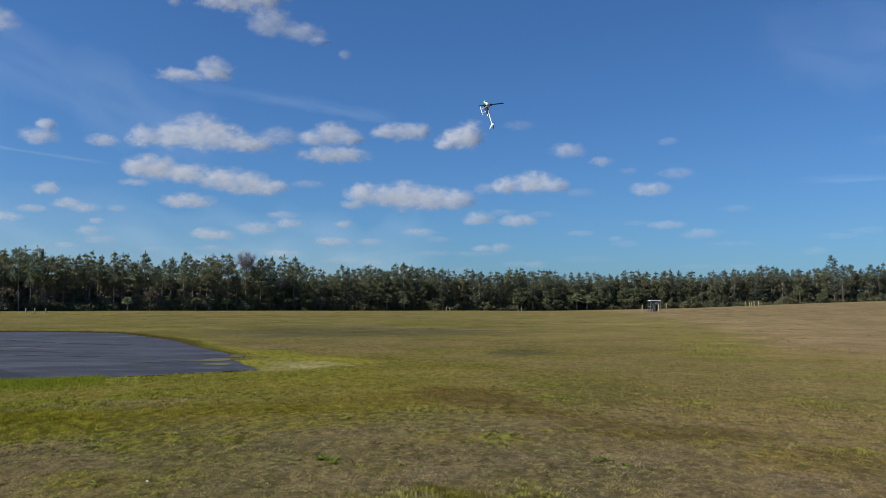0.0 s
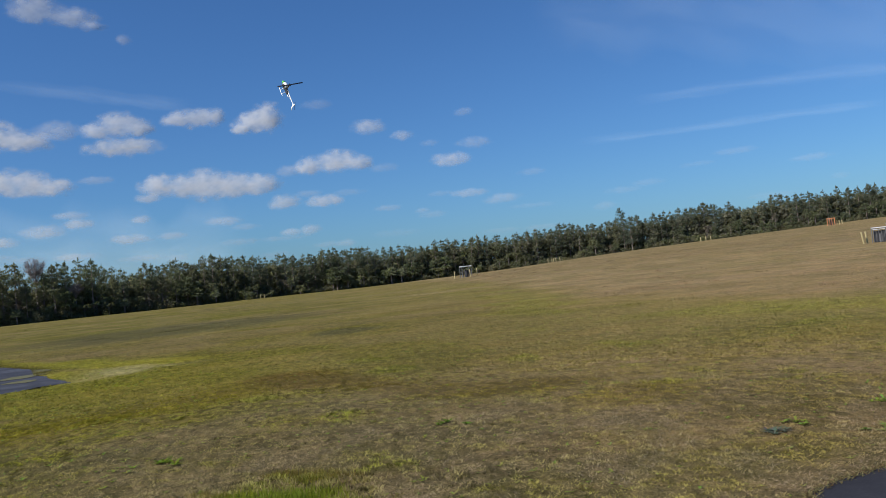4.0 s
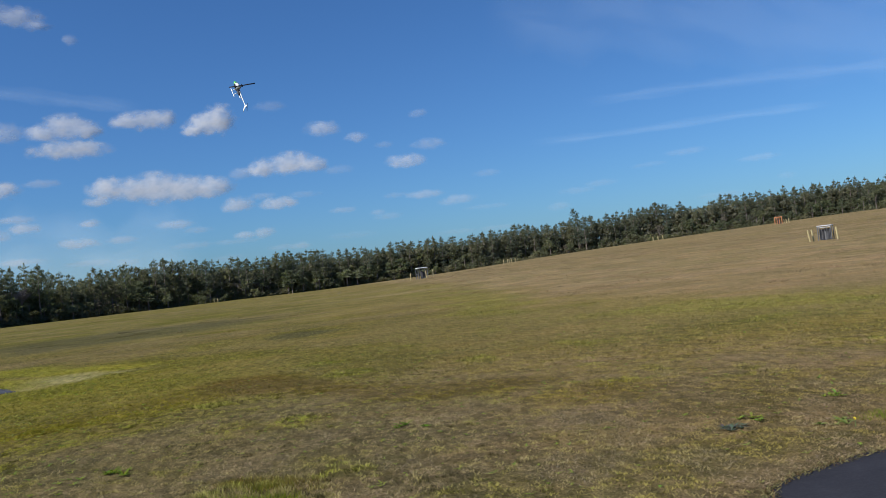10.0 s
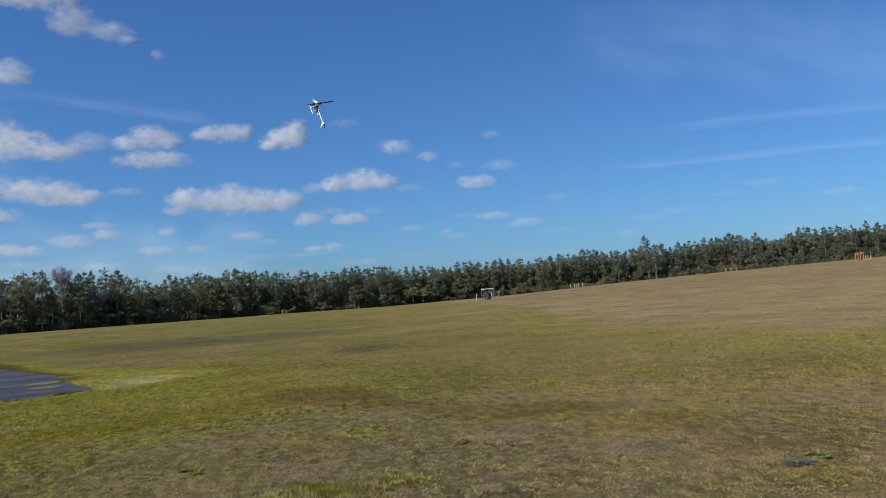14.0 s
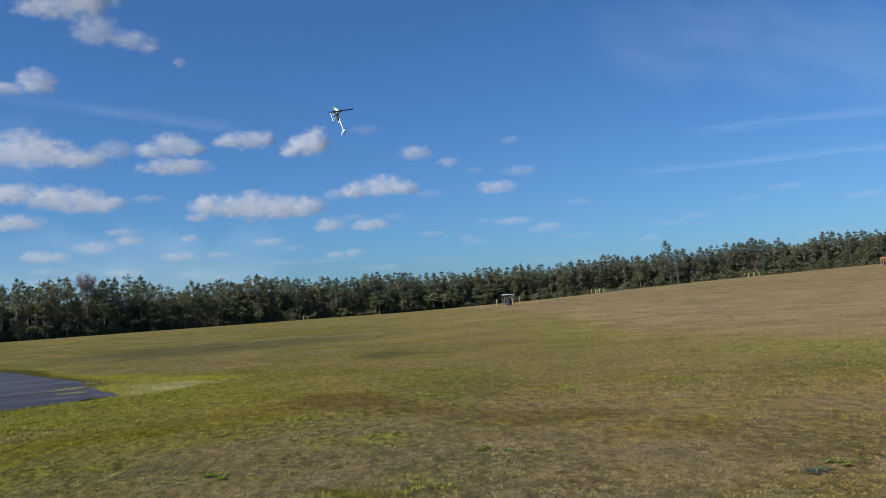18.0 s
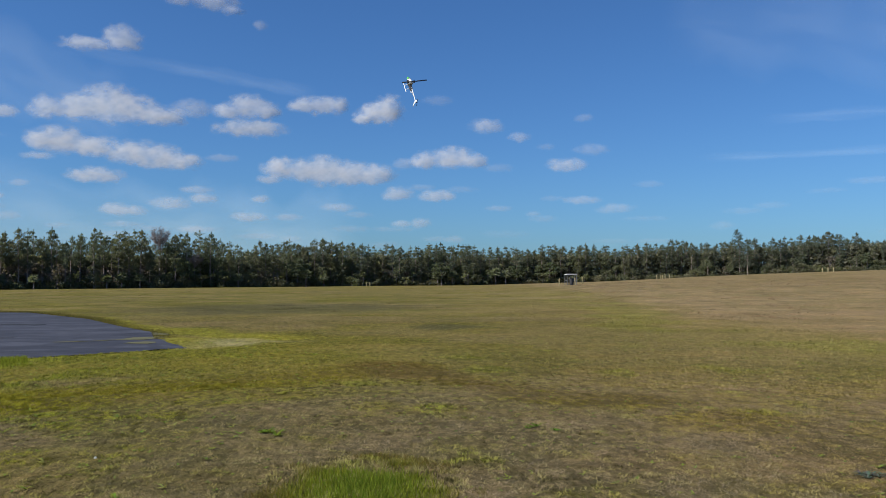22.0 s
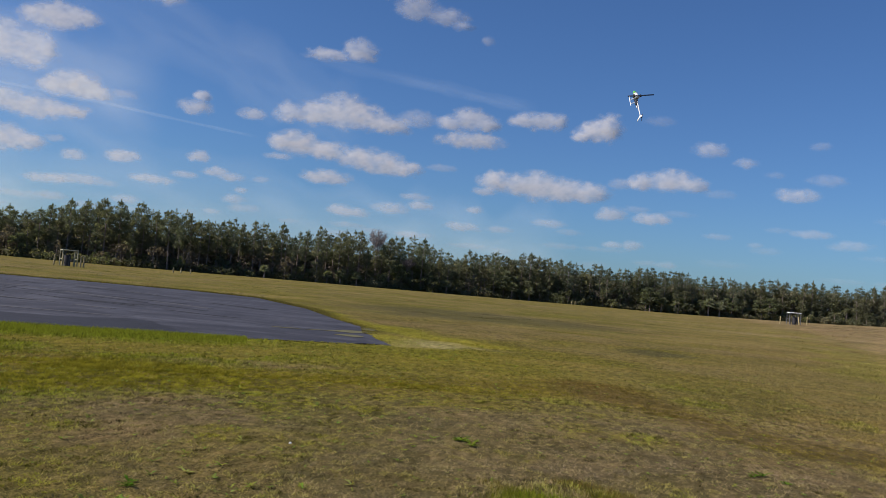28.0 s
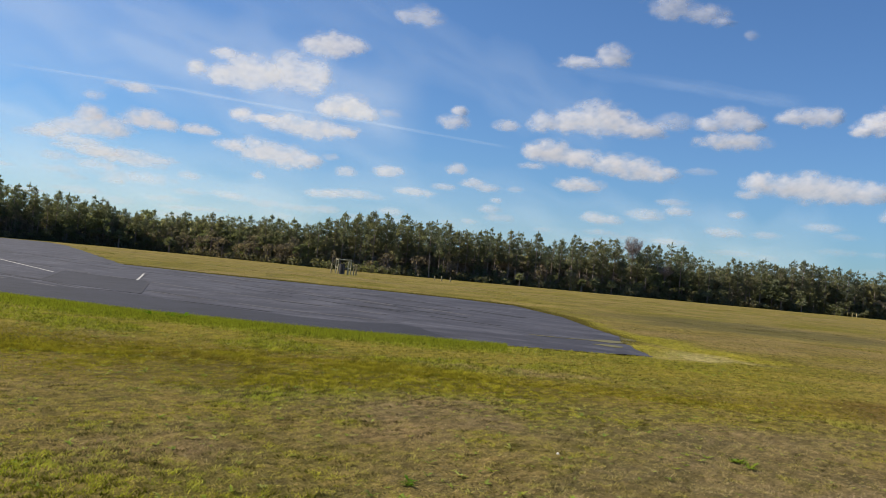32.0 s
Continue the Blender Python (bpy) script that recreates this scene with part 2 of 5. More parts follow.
def lie(x, y):
    """The surface of the turf: the land with its small humps close by."""
    r = np.hypot(x, y)
    return height(x, y) + 0.012 + 0.016 * (fbm(x / 0.7, y / 0.7, 2) - 0.45) * ease(40 - r, 0, 20)


def cover(x, y):
    """What grows where: weights for lush grass, straw, olive weed, moss, sand and the mound's dry grass."""
    w = (fbm(x / 2.1, y / 2.1) - 0.5) * 2
    v = (fbm(x / 0.7 + 9, y / 0.7) - 0.5) * 2
    big = fbm(x / 9 + 3, y / 9 + 8)
    r = np.hypot(x, y)
    edge = near_line(x, y, NEAR_EDGE)
    lush = 0.95 * ease(3.0 + 0.9 * w - edge, 0, 1.3) * (1 - 0.75 * ease(x, -9, -5))
    lush = np.maximum(lush, disc(x + 0.35 * w, y + 0.3 * v, 0.0, 6.45, 0.75, 1.15))
    lush = np.maximum(lush, 0.85 * disc(x + 0.4 * w, y + 0.3 * v, -2.6, 4.5, 1.15, 0.8))
    lush = np.maximum(lush, 0.7 * ease(-x - 2.5 + 2 * w, 0, 4) * ease(17.5 - y, 0, 2) * ease(fbm(x / 1.6, y / 1.6 + 4), 0.36, 0.55))
    lush = np.maximum(lush, 0.4 * ease(fbm(x / 1.1 + 30, y / 1.1), 0.6, 0.75) * ease(30 - r, 0, 18))
    straw = (0.85 - 0.5 * ease(1 - x, 0, 5)) * ease(fbm(x / 1.1 + 50, y / 1.1 + 2) + 0.25 * (big - 0.5), 0.47, 0.64) * ease(15.5 + 2 * w - r, 0, 5)
    straw = np.maximum(straw, 0.9 * ease(1.5 + 0.5 * w - np.abs(y - 8.8 - 0.15 * x), 0, 1.2) * ease(x, -2.5, 0.0) * ease(4.2 - x, 0, 1.5) * ease(v + 1, 0.55, 1.1))
    straw = np.maximum(straw, 0.35 * ease(fbm(x / 14, y / 7), 0.5, 0.62) * ease(r, 14, 30))
    thatch = near_line(x, y, THATCH + THATCH[:1])
    bald = ease(fbm(x / 0.8 + 11, y / 0.8 + 33, 4), 0.3, 0.68)
    straw = np.maximum(straw, 0.75 * (1 - 0.55 * ease(-x, 1, 4)) * bald * ease(np.where(inside(x, y, THATCH), thatch, -thatch) + 0.4 * w, -0.2, 0.5))
    straw = np.maximum(straw, 0.8 * bald * ease(0.65 + 0.3 * w - near_line(x, y, [(-9.1, 10.3), (-8.0, 11.5), (-6.6, 12.8), (-5.1, 13.8), (-4.2, 14.7)]), 0, 0.45))
    straw = np.maximum(straw, 0.85 * bald * disc(x + 0.3 * w, y + 0.2 * v, -11.7, 10.3, 1.2, 0.5))
    straw = np.maximum(straw, 0.95 * bald * disc(x + 0.35 * w, y + 0.3 * v, -4.9, 5.4, 0.75, 0.9))
    straw = np.maximum(straw, 0.9 * bald * disc(x + 0.3 * w, y + 0.4 * v, -4.2, 8.4, 1.1, 1.6))
    rim = np.minimum(near_line(x, y, PAD_A + PAD_A[:1]), near_line(x, y, PAD_B + PAD_B[:1]))
    straw = np.maximum(straw, 0.9 * ease(0.45 + 0.2 * w - rim, 0, 0.3))
    olive = 0.9 * ease(1.5 + 1.5 * ease(-x, 4, 9) + 0.35 * w - near_line(x, y, OLIVE_BAND), 0, 1.0)
    olive = np.maximum(olive, 0.5 * disc(x + 0.3 * w, y + 0.3 * v, 4.1, 9.1, 0.9, 0.7))
    red = 0.95 * ease(1.2 + 0.45 * w - near_line(x, y, BROWN_BAND), 0, 0.9)
    red = np.maximum(red, 0.45 * disc(x + 0.3 * w, y + 0.3 * v, 4.2, 9.2, 0.9, 0.7))
    red = np.maximum(red, 0.35 * disc(x + 0.4 * w, y + 0.4 * v, 4.9, 7.6, 0.9, 0.9))
    red = np.maximum(red, 0.5 * disc(x + 0.5 * w, y + 0.4 * v, -8.3, 9.6, 1.3, 0.6))
    moss = 0.95 * ease(1.35 + 1.0 * w - near_line(x, y, [(-12.5, 38.5), (-8.2, 30.6), (-6.4, 28.6), (-4.9, 26.4), (-2.6, 24.4)]), 0, 1.0)
    away = near_line(x, y, SAND_TONGUE + SAND_TONGUE[:1])
    tongue = ease(np.where(inside(x, y, SAND_TONGUE), away, -away) + 0.25 * w + 0.35 * v, -0.1, 0.45)
    speck = ease(fbm(x / 0.45 + 14, y / 1.1 + 6, 4), 0.34, 0.6)
    sand = 0.95 * tongue * ease(x, -5.3, -3.9) * (0.6 + 0.4 * speck)
    moss = np.maximum(moss, tongue * (1 - ease(x, -4.6, -3.6)) * (0.55 + 0.45 * speck))
    away = near_line(x, y, MOUND_TOE)
    right = inside(x, y, MOUND_TOE + [(400, 0), (900, 900), (54, 900)])
    mound = ease(np.where(right, away, -away) + 2.5 * w, -2.0, 4.0) * ease(r, 15, 22)
    toe = np.where(right, away, -away) + 1.5 * w
    lush = np.maximum(lush, 0.3 * ease(3.2 - np.abs(toe + 2.6), 0, 2.0) * ease(r, 14, 20) * ease(120 - r, 0, 60) * ease(fbm(x / 2.2 + 8, y / 4.0 + 3, 3), 0.36, 0.58))
    grey = disc(x + 2 * w, y + 3 * w, -5.5, 51, 8, 9) * 0.8
    grey = np.maximum(grey, 0.8 * disc(x + 0.5 * w, y + 0.8 * w, 2.9, 29.4, 1.2, 1.5))
    return lush, straw, olive, red, moss, sand, mound, grey


TONES = np.array([(0.20, 0.222, 0.032), (0.285, 0.212, 0.15), (0.185, 0.15, 0.026), (0.16, 0.114, 0.04), (0.32, 0.295, 0.06), (0.40, 0.355, 0.20), (0.310, 0.225, 0.150), (0.13, 0.118, 0.072)])


def ground_colour(x, y):
    """Colour of the cover at a place, before grain."""
    n = fbm(x / 3.3 + 70, y / 3.3, 4)
    t = ease(n, 0.35, 0.65)[..., None]
    c = np.array((0.196, 0.172, 0.05)) * (1 - t) + np.array((0.245, 0.198, 0.09)) * t
    dry = (0.75 * ease(np.degrees(np.arctan2(x, y)), 0, 16) * (0.5 + 0.5 * ease(np.hypot(x, y), 24, 44)))[..., None]
    c = c * (1 - dry) + np.array((0.262, 0.196, 0.104)) * dry
    far = ease(np.hypot(x, y), 60, 200)[..., None]
    c = c * (1 - 0.35 * far) + np.array((0.24, 0.18, 0.08)) * 0.35 * far
    west = (0.75 * ease(3 - x, 0, 5) * ease(26 - np.hypot(x, y), 0, 8))[..., None]
    c = c * (1 - west) + np.array((0.262, 0.226, 0.045)) * west
    east = (0.6 * ease(x, 1.5, 6) * ease(16 - np.hypot(x, y), 0, 5))[..., None]
    c = c * (1 - east) + np.array((0.275, 0.207, 0.115)) * east
    for weight, tone in zip(cover(x, y), TONES):
        c = c * (1 - weight[..., None]) + tone * weight[..., None]
    c = c * (1 + 0.2 * ease(x, 3, 16) * ease(130 - np.hypot(x, y), 0, 60))[..., None]
    dry = fbm(x / 2.6 + 21, y / 3.4 + 4, 5)
    c = c * (1 + 0.45 * (dry - 0.5) * ease(np.hypot(x, y), 15, 40))[..., None]
    c = c * (1 + 0.03 * ease(1 - x, 0, 2) * ease(12 - np.hypot(x, y), 0, 4))[..., None]
    rust = (ease(x, 2.0, 4.5) * ease(19 - np.hypot(x, y), 0, 8))[..., None]
    c = c * (1 + rust * np.array((0.19, 0.11, 0.06)))
    return c * (1 + ease(70 - np.hypot(x, y), 0, 45)[..., None] * np.array((0.13, 0.085, 0.09)))


# ---------------------------------------------------------------- materials
def ground_material():
    s = Shader("field_soil_and_turf")
    p = s.coords()
    a = s.attribute("cover")
    fine = s.noise(38.0, 5, 0.65, p)
    mid = s.noise(5.5, 5, 0.6, p)
    streak = s.node("ShaderNodeMapping", {"Vector": p, "Scale": (0.35, 1.6, 1.0), "Rotation": (0, 0, 0.25)}).outputs[0]
    wide = s.noise(0.35, 5, 0.6, streak)
    tufts = s.noise(1.1, 6, 0.7, p)
    broad = s.noise(0.12, 6, 0.62, p)
    c = s.mix(s.ramp(mid, 0.32, 0.68), s.mix(1.0, a, (0.78, 0.81, 0.74), "MULTIPLY"), s.mix(1.0, a, (1.16, 1.13, 1.08), "MULTIPLY"))
    c = s.mix(s.ramp(fine, 0.35, 0.7), s.mix(1.0, c, (0.42, 0.44, 0.38), "MULTIPLY"), c)
    c = s.mix(s.math("MULTIPLY", s.ramp(wide, 0.45, 0.7), 0.45), c, s.mix(1.0, c, (1.3, 1.12, 0.9), "MULTIPLY"))
    c = s.mix(s.ramp(tufts, 0.42, 0.62), s.mix(1.0, c, (0.93, 0.95, 0.92), "MULTIPLY"), s.mix(1.0, c, (1.06, 1.05, 1.04), "MULTIPLY"))
    c = s.mix(s.ramp(broad, 0.42, 0.6), s.mix(1.0, c, (0.86, 0.9, 0.8), "MULTIPLY"), c)
    clumps = s.node("ShaderNodeMapping", {"Vector": p, "Scale": (1.0, 0.3, 1.0)}).outputs[0]
    clump = s.noise(7.0, 3, 0.6, clumps)
    c = s.mix(s.ramp(clump, 0.4, 0.62), s.mix(1.0, c, (0.78, 0.8, 0.72), "MULTIPLY"), s.mix(1.0, c, (1.14, 1.12, 1.06), "MULTIPLY"))
    swath = s.noise(0.45, 6, 0.7, p)
    c = s.mix(s.ramp(swath, 0.4, 0.6), s.mix(1.0, c, (0.84, 0.86, 0.78), "MULTIPLY"), s.mix(1.0, c, (1.14, 1.1, 1.08), "MULTIPLY"))
    litter = s.ramp(s.noise(95.0, 4, 0.7, p, 1.5), 0.54, 0.66)
    c = s.mix(s.math("MULTIPLY", litter, 0.6), c, s.mix(1.0, c, (2.2, 2.1, 1.9), "MULTIPLY"))
    s.bump(s.math("ADD", s.math("ADD", mid, fine), s.math("MULTIPLY", tufts, 2.0)), 0.9, 0.07)
    return s.colour(c, 1.0, spec=0.05)


def asphalt(name, base, light, angle=0.28, streaks=1.0, gloss=0.3, patch=0.75, tar=1.0):
    s = Shader(name)
    p = s.coords()
    m = s.node("ShaderNodeMapping", {"Vector": p, "Rotation": (0, 0, -angle), "Scale": (0.22, 1.0, 1.0)}).outputs[0]
    lines = s.noise(1.3, 8, 0.72, m)
    thin = s.noise(4.5, 6, 0.7, m)
    blot = s.noise(1.6, 6, 0.7, p)
    patchy = s.noise(0.3, 6, 0.68, p, 0.6)
    grit = s.noise(60.0, 3, 0.7, p)
    c = s.mix(s.math("MULTIPLY", s.ramp(lines, 0.44, 0.64), streaks), base, light)
    c = s.mix(s.math("MULTIPLY", s.ramp(patchy, 0.44, 0.6), patch), c, tuple(v * 0.62 for v in base))
    c = s.mix(s.math("MULTIPLY", s.ramp(thin, 0.52, 0.62), tar), c, s.mix(1.0, c, (0.48, 0.48, 0.5), "MULTIPLY"))
    c = s.mix(s.ramp(blot, 0.5, 0.66), c, s.mix(1.0, c, (1.22, 1.22, 1.2), "MULTIPLY"))
    c = s.mix(s.ramp(grit, 0.45, 0.75), c, s.mix(1.0, c, (1.5, 1.5, 1.45), "MULTIPLY"))
    s.bump(grit, 0.4, 0.004)
    return s.colour(c, 0.85, spec=gloss)


def cloud_material(name, white):
    """White vapour: sun and sky light it, its thin parts let the sky through."""
    s = Shader(name)
    a = s.attribute("vapour")
    sep = s.node("ShaderNodeSeparateColor", {"Color": a})
    n = s.noise(0.014, 3, 0.6, s.coords())
    thin = s.math("ADD", sep.outputs[0], s.math("MULTIPLY", s.math("SUBTRACT", n, 0.5), s.math("MULTIPLY", sep.outputs[0], 0.2)))
    alpha = s.math("MULTIPLY", s.ramp(thin, 0.0, 1.1), sep.outputs[1])
    d = s.node("ShaderNodeBsdfDiffuse", {"Color": white})
    t = s.node("ShaderNodeBsdfTranslucent", {"Color": white})
    m = s.node("ShaderNodeMixShader", {0: 0.4})
    s.link(d.outputs[0], m.inputs[1])
    s.link(t.outputs[0], m.inputs[2])
    clear = s.node("ShaderNodeBsdfTransparent")
    e = s.node("ShaderNodeMixShader", {0: alpha})
    s.link(clear.outputs[0], e.inputs[1])
    s.link(m.outputs[0], e.inputs[2])
    s.link(e.outputs[0], s.out.inputs["Surface"])
    return s.mat


M_GROUND = ground_material()
M_RUNWAY = asphalt("weathered_asphalt", (0.0225, 0.024, 0.035), (0.06, 0.063, 0.078))
M_PATCH = asphalt("newer_asphalt", (0.012, 0.0135, 0.0205), (0.0165, 0.018, 0.025), streaks=0.5)
M_SQUARE = asphalt("patched_asphalt", (0.016, 0.017, 0.024), (0.022, 0.023, 0.03), streaks=0.5)
M_PAD = asphalt("smooth_black_asphalt", (0.022, 0.022, 0.027), (0.03, 0.03, 0.035), streaks=0.2, gloss=0.12, patch=0.1, tar=0.2)
M_LINE = worn("faded_line_paint", (0.38, 0.38, 0.36), (0.16, 0.16, 0.16), 3.0, 0.8)
M_BLADE = leafy("grass_blade", 0.35, 0.2, clump=3.0)
M_LEAF = leafy("pine_needles", 0.6, 0.2, clump=0.35, gloss=0.025)
M_BARK = worn("pine_bark", (0.24, 0.195, 0.175), (0.12, 0.1, 0.09), 2.0, 0.95)
M_TWIG = worn("bare_grey_twigs", (0.25, 0.21, 0.20), (0.15, 0.125, 0.12), 2.0, 0.95)
M_POST = worn("cream_yellow_post_paint", (0.42, 0.35, 0.18), (0.26, 0.2, 0.1), 5.0, 0.6)
M_POST_WOOD = worn("weathered_timber_post", (0.33, 0.28, 0.17), (0.12, 0.09, 0.05), 5.0, 0.85)
M_PIPE_WHITE = worn("white_plastic_pipe", (0.74, 0.74, 0.7), (0.45, 0.5, 0.46), 6.0, 0.5)
M_PIPE_PALE = worn("pale_galvanised_rail", (0.42, 0.42, 0.43), (0.24, 0.24, 0.25), 7.0, 0.55, 0.1)
M_PIPE_GREY = worn("galvanised_pipe", (0.14, 0.14, 0.145), (0.1, 0.1, 0.1), 8.0, 0.6, 0.2)
M_DARK = worn("dark_wellhead_rubber", (0.045, 0.045, 0.05), (0.02, 0.02, 0.02), 8.0, 0.7)
M_ORANGE = worn("rusty_orange_paint", (0.48, 0.20, 0.09), (0.26, 0.12, 0.06), 6.0, 0.7)
M_TIMBER = worn("grey_green_timber", (0.36, 0.35, 0.25), (0.2, 0.19, 0.12), 5.0, 0.9)
M_CLOUD = cloud_material("cloud_vapour", (0.525, 0.542, 0.587, 1))
M_VEIL = cloud_material("ice_cloud_veil", (0.75, 0.83, 0.88, 1))

# ---------------------------------------------------------------- ground
rs = [0.001, 0.8, 1.6, 2.4]
while rs[-1] < 330:
    rs.append(rs[-1] + max(0.14, rs[-1] * 0.02))
while rs[-1] < 4300:
    rs.append(rs[-1] * 1.12)
azs = np.concatenate([np.arange(-66, 60, 0.45), np.arange(60, 294, 6.5)])
A, R = np.meshgrid(np.radians(azs), np.array(rs), indexing="ij")
X, Y = R * np.sin(A), R * np.cos(A)
paved = inside(X, Y, RUNWAY) | inside(X, Y, PAD_A) | inside(X, Y, PAD_B)
Z = np.where(paved, height(X, Y) - 0.03, lie(X, Y))
na, nr = X.shape
bare = (0.6 * ease(19 - R, 0, 9))[..., None]      # open soil shows between the blades close by
soil = ground_colour(X, Y) * (1 - bare) + np.array((0.19, 0.15, 0.095)) * bare
i, j = np.meshgrid(np.arange(na), np.arange(nr - 1), indexing="ij")
i2 = (i + 1) % na
quads = np.stack([i * nr + j, i * nr + j + 1, i2 * nr + j + 1, i2 * nr + j], -1).reshape(-1, 4)[:, ::-1]
ground = raw_mesh("ground", np.stack([X, Y, Z], -1).reshape(-1, 3), quads, [M_GROUND], tint={"cover": soil.reshape(-1, 3)}, smooth=True)
tagged(ground, "mown field of dry brown and green grass rising to a low mound", "ground", kind="structure")


def ragged(poly, step=0.35, amount=0.12, seed=0.0):
    """The outline of a slab, broken up by growth along its edge."""
    out = []
    for (x0, y0), (x1, y1) in zip(poly, poly[1:] + poly[:1]):
        n = max(1, min(60, int(math.hypot(x1 - x0, y1 - y0) / step)))
        for k in range(n):
            x, y = x0 + (x1 - x0) * k / n, y0 + (y1 - y0) * k / n
            out.append((x + amount * 2 * (noise.noise((x * 1.7, y * 1.7, seed)) + 0.6 * noise.noise((x * 6, y * 6, seed))), y + amount * 2 * noise.noise((x * 1.7, y * 1.7, seed + 9))))
    return out


def slab(name, poly, top, thick, material, parent=None, **rag):
    bm = bmesh.new()
    ring = [bm.verts.new((x, y, top)) for x, y in ragged(poly, **rag)]
    face = bm.faces.new(ring)
    if face.normal.z < 0:
        face.normal_flip()
    low = bmesh.ops.extrude_face_region(bm, geom=[face])
    bmesh.ops.translate(bm, vec=(0, 0, -thick), verts=[v for v in low["geom"] if isinstance(v, bmesh.types.BMVert)])
    bmesh.ops.triangulate(bm, faces=[f for f in bm.faces if len(f.verts) > 4])
    bmesh.ops.recalc_face_normals(bm, faces=bm.faces)
    return part(name, bm, material, parent)


runway = slab("road", RUNWAY, 0.012, 0.1, M_RUNWAY, step=0.5, amount=0.16)
tagged(runway, "weathered grey asphalt airstrip end with streaks, edges overgrown by grass", "runway", kind="structure")
slab("asphalt_patch", DARK_STRIP, 0.018, 0.02, M_PATCH, runway, step=0.6, amount=0.05)
slab("asphalt_patch", [(-25.3, 19.9), (-32.4, 26.7), (-26.8, 26.4), (-20.3, 19.7)], 0.017, 0.02, M_SQUARE, runway, step=0.8, amount=0.04)
for a, b, w in (((-27.7, 26.6), (-33.6, 32.6), 0.09), ((-42.0, 30.3), (-31.0, 25.0), 0.09)):
    d = (Vector(b) - Vector(a)).normalized() * w / 2
    slab("line_marking", [(a[0] - d.y, a[1] + d.x), (b[0] - d.y, b[1] + d.x), (b[0] + d.y, b[1] - d.x), (a[0] + d.y, a[1] - d.x)], 0.022, 0.006, M_LINE, runway, step=1.0, amount=0.02)
M_SEAM = worn("tar_seam", (0.014, 0.014, 0.017), (0.026, 0.026, 0.03), 3.0, 0.8)
M_STAIN = worn("old_tar_stain", (0.017, 0.0175, 0.022), (0.027, 0.028, 0.034), 1.6, 0.85)
M_PALE = worn("pale_worn_asphalt", (0.07, 0.07, 0.076), (0.045, 0.045, 0.05), 1.2, 0.9)


def ribbon(name, line, width, top, material):
    """A narrow strip along a broken line on the airstrip."""
    side = []
    for sgn in (1, -1):
        row = []
        for k, (x, y) in enumerate(line):
            (x0, y0), (x1, y1) = line[max(0, k - 1)], line[min(len(line) - 1, k + 1)]
            d = math.hypot(x1 - x0, y1 - y0)
            row.append((x - sgn * (y1 - y0) / d * width / 2, y + sgn * (x1 - x0) / d * width / 2))
        side.append(row)
    return slab(name, side[0] + side[1][::-1], top, 0.006, material, runway, step=0.7, amount=width * 0.12)


def broken(name, line, width, top, material, seed):
    """A worn streak: dashes of uneven length and width along a line."""
    g = np.random.default_rng(seed)
    legs = [math.dist(a, b) for a, b in zip(line, line[1:])]
    run = np.concatenate([[0], np.cumsum(legs)])
    at = lambda d, o: (float(np.interp(d, run, [q[0] for q in line])), float(np.interp(d, run, [q[1] for q in line])) + o)
    d = g.random()
    while d < run[-1] - 1.0:
        ln, o = 1.2 + 5.5 * g.random(), 0.9 * g.normal() * width
        n = max(2, int(ln / 1.2))
        end = min(run[-1], d + ln)
        ribbon(name, [at(d + (end - d) * q / n, o) for q in range(n + 1)], width * (0.3 + 0.8 * g.random()), top, material)
        d += ln + 0.3 + 1.6 * g.random()


for k, (line, width) in enumerate((([(-60.5, 43.5), (-46.0, 40.1), (-37.4, 38.8), (-28.9, 38.4), (-20.0, 36.4), (-12.5, 33.0)], 0.45), ([(-36.0, 23.6), (-28.0, 20.4), (-20.4, 18.8), (-13.0, 19.6)], 0.14),
                                   ([(-33.8, 33.0), (-30.2, 29.2), (-26.9, 26.2)], 0.1), ([(-75.0, 40.0), (-52.0, 33.5), (-33.4, 28.0)], 0.3), ([(-26.0, 30.5), (-18.0, 27.0), (-10.5, 25.6)], 0.2), ([(-30.0, 33.0), (-20.0, 30.5), (-11.5, 28.0)], 0.3))):
    broken("tar_seam", line, width, 0.0205, M_SEAM, 100 + k)
for line in ([(-25.3, 19.9), (-32.4, 26.7)], [(-32.4, 26.7), (-26.8, 26.4)], [(-26.8, 26.4), (-20.3, 19.7)], [(-20.3, 19.7), (-22.0, 19.0), (-25.3, 19.9)], [(-25.3, 19.9), (-34.0, 20.6)]):
    ribbon("tar_seam", line, 0.09, 0.021, M_SEAM)
for line in ([(-64.0, 46.0), (-44.0, 37.2), (-35.8, 34.7), (-29.8, 34.6)], [(-19.2, 24.2), (-16.9, 24.6)], [(-18.6, 26.5), (-15.0, 26.8)], [(-24.0, 29.0), (-19.8, 31.5), (-15.0, 31.0)], [(-22.4, 22.1), (-18.2, 21.4)]):
    broken("tar_stain", line, 0.7, 0.0203, M_STAIN, int(-10 * line[0][0]))
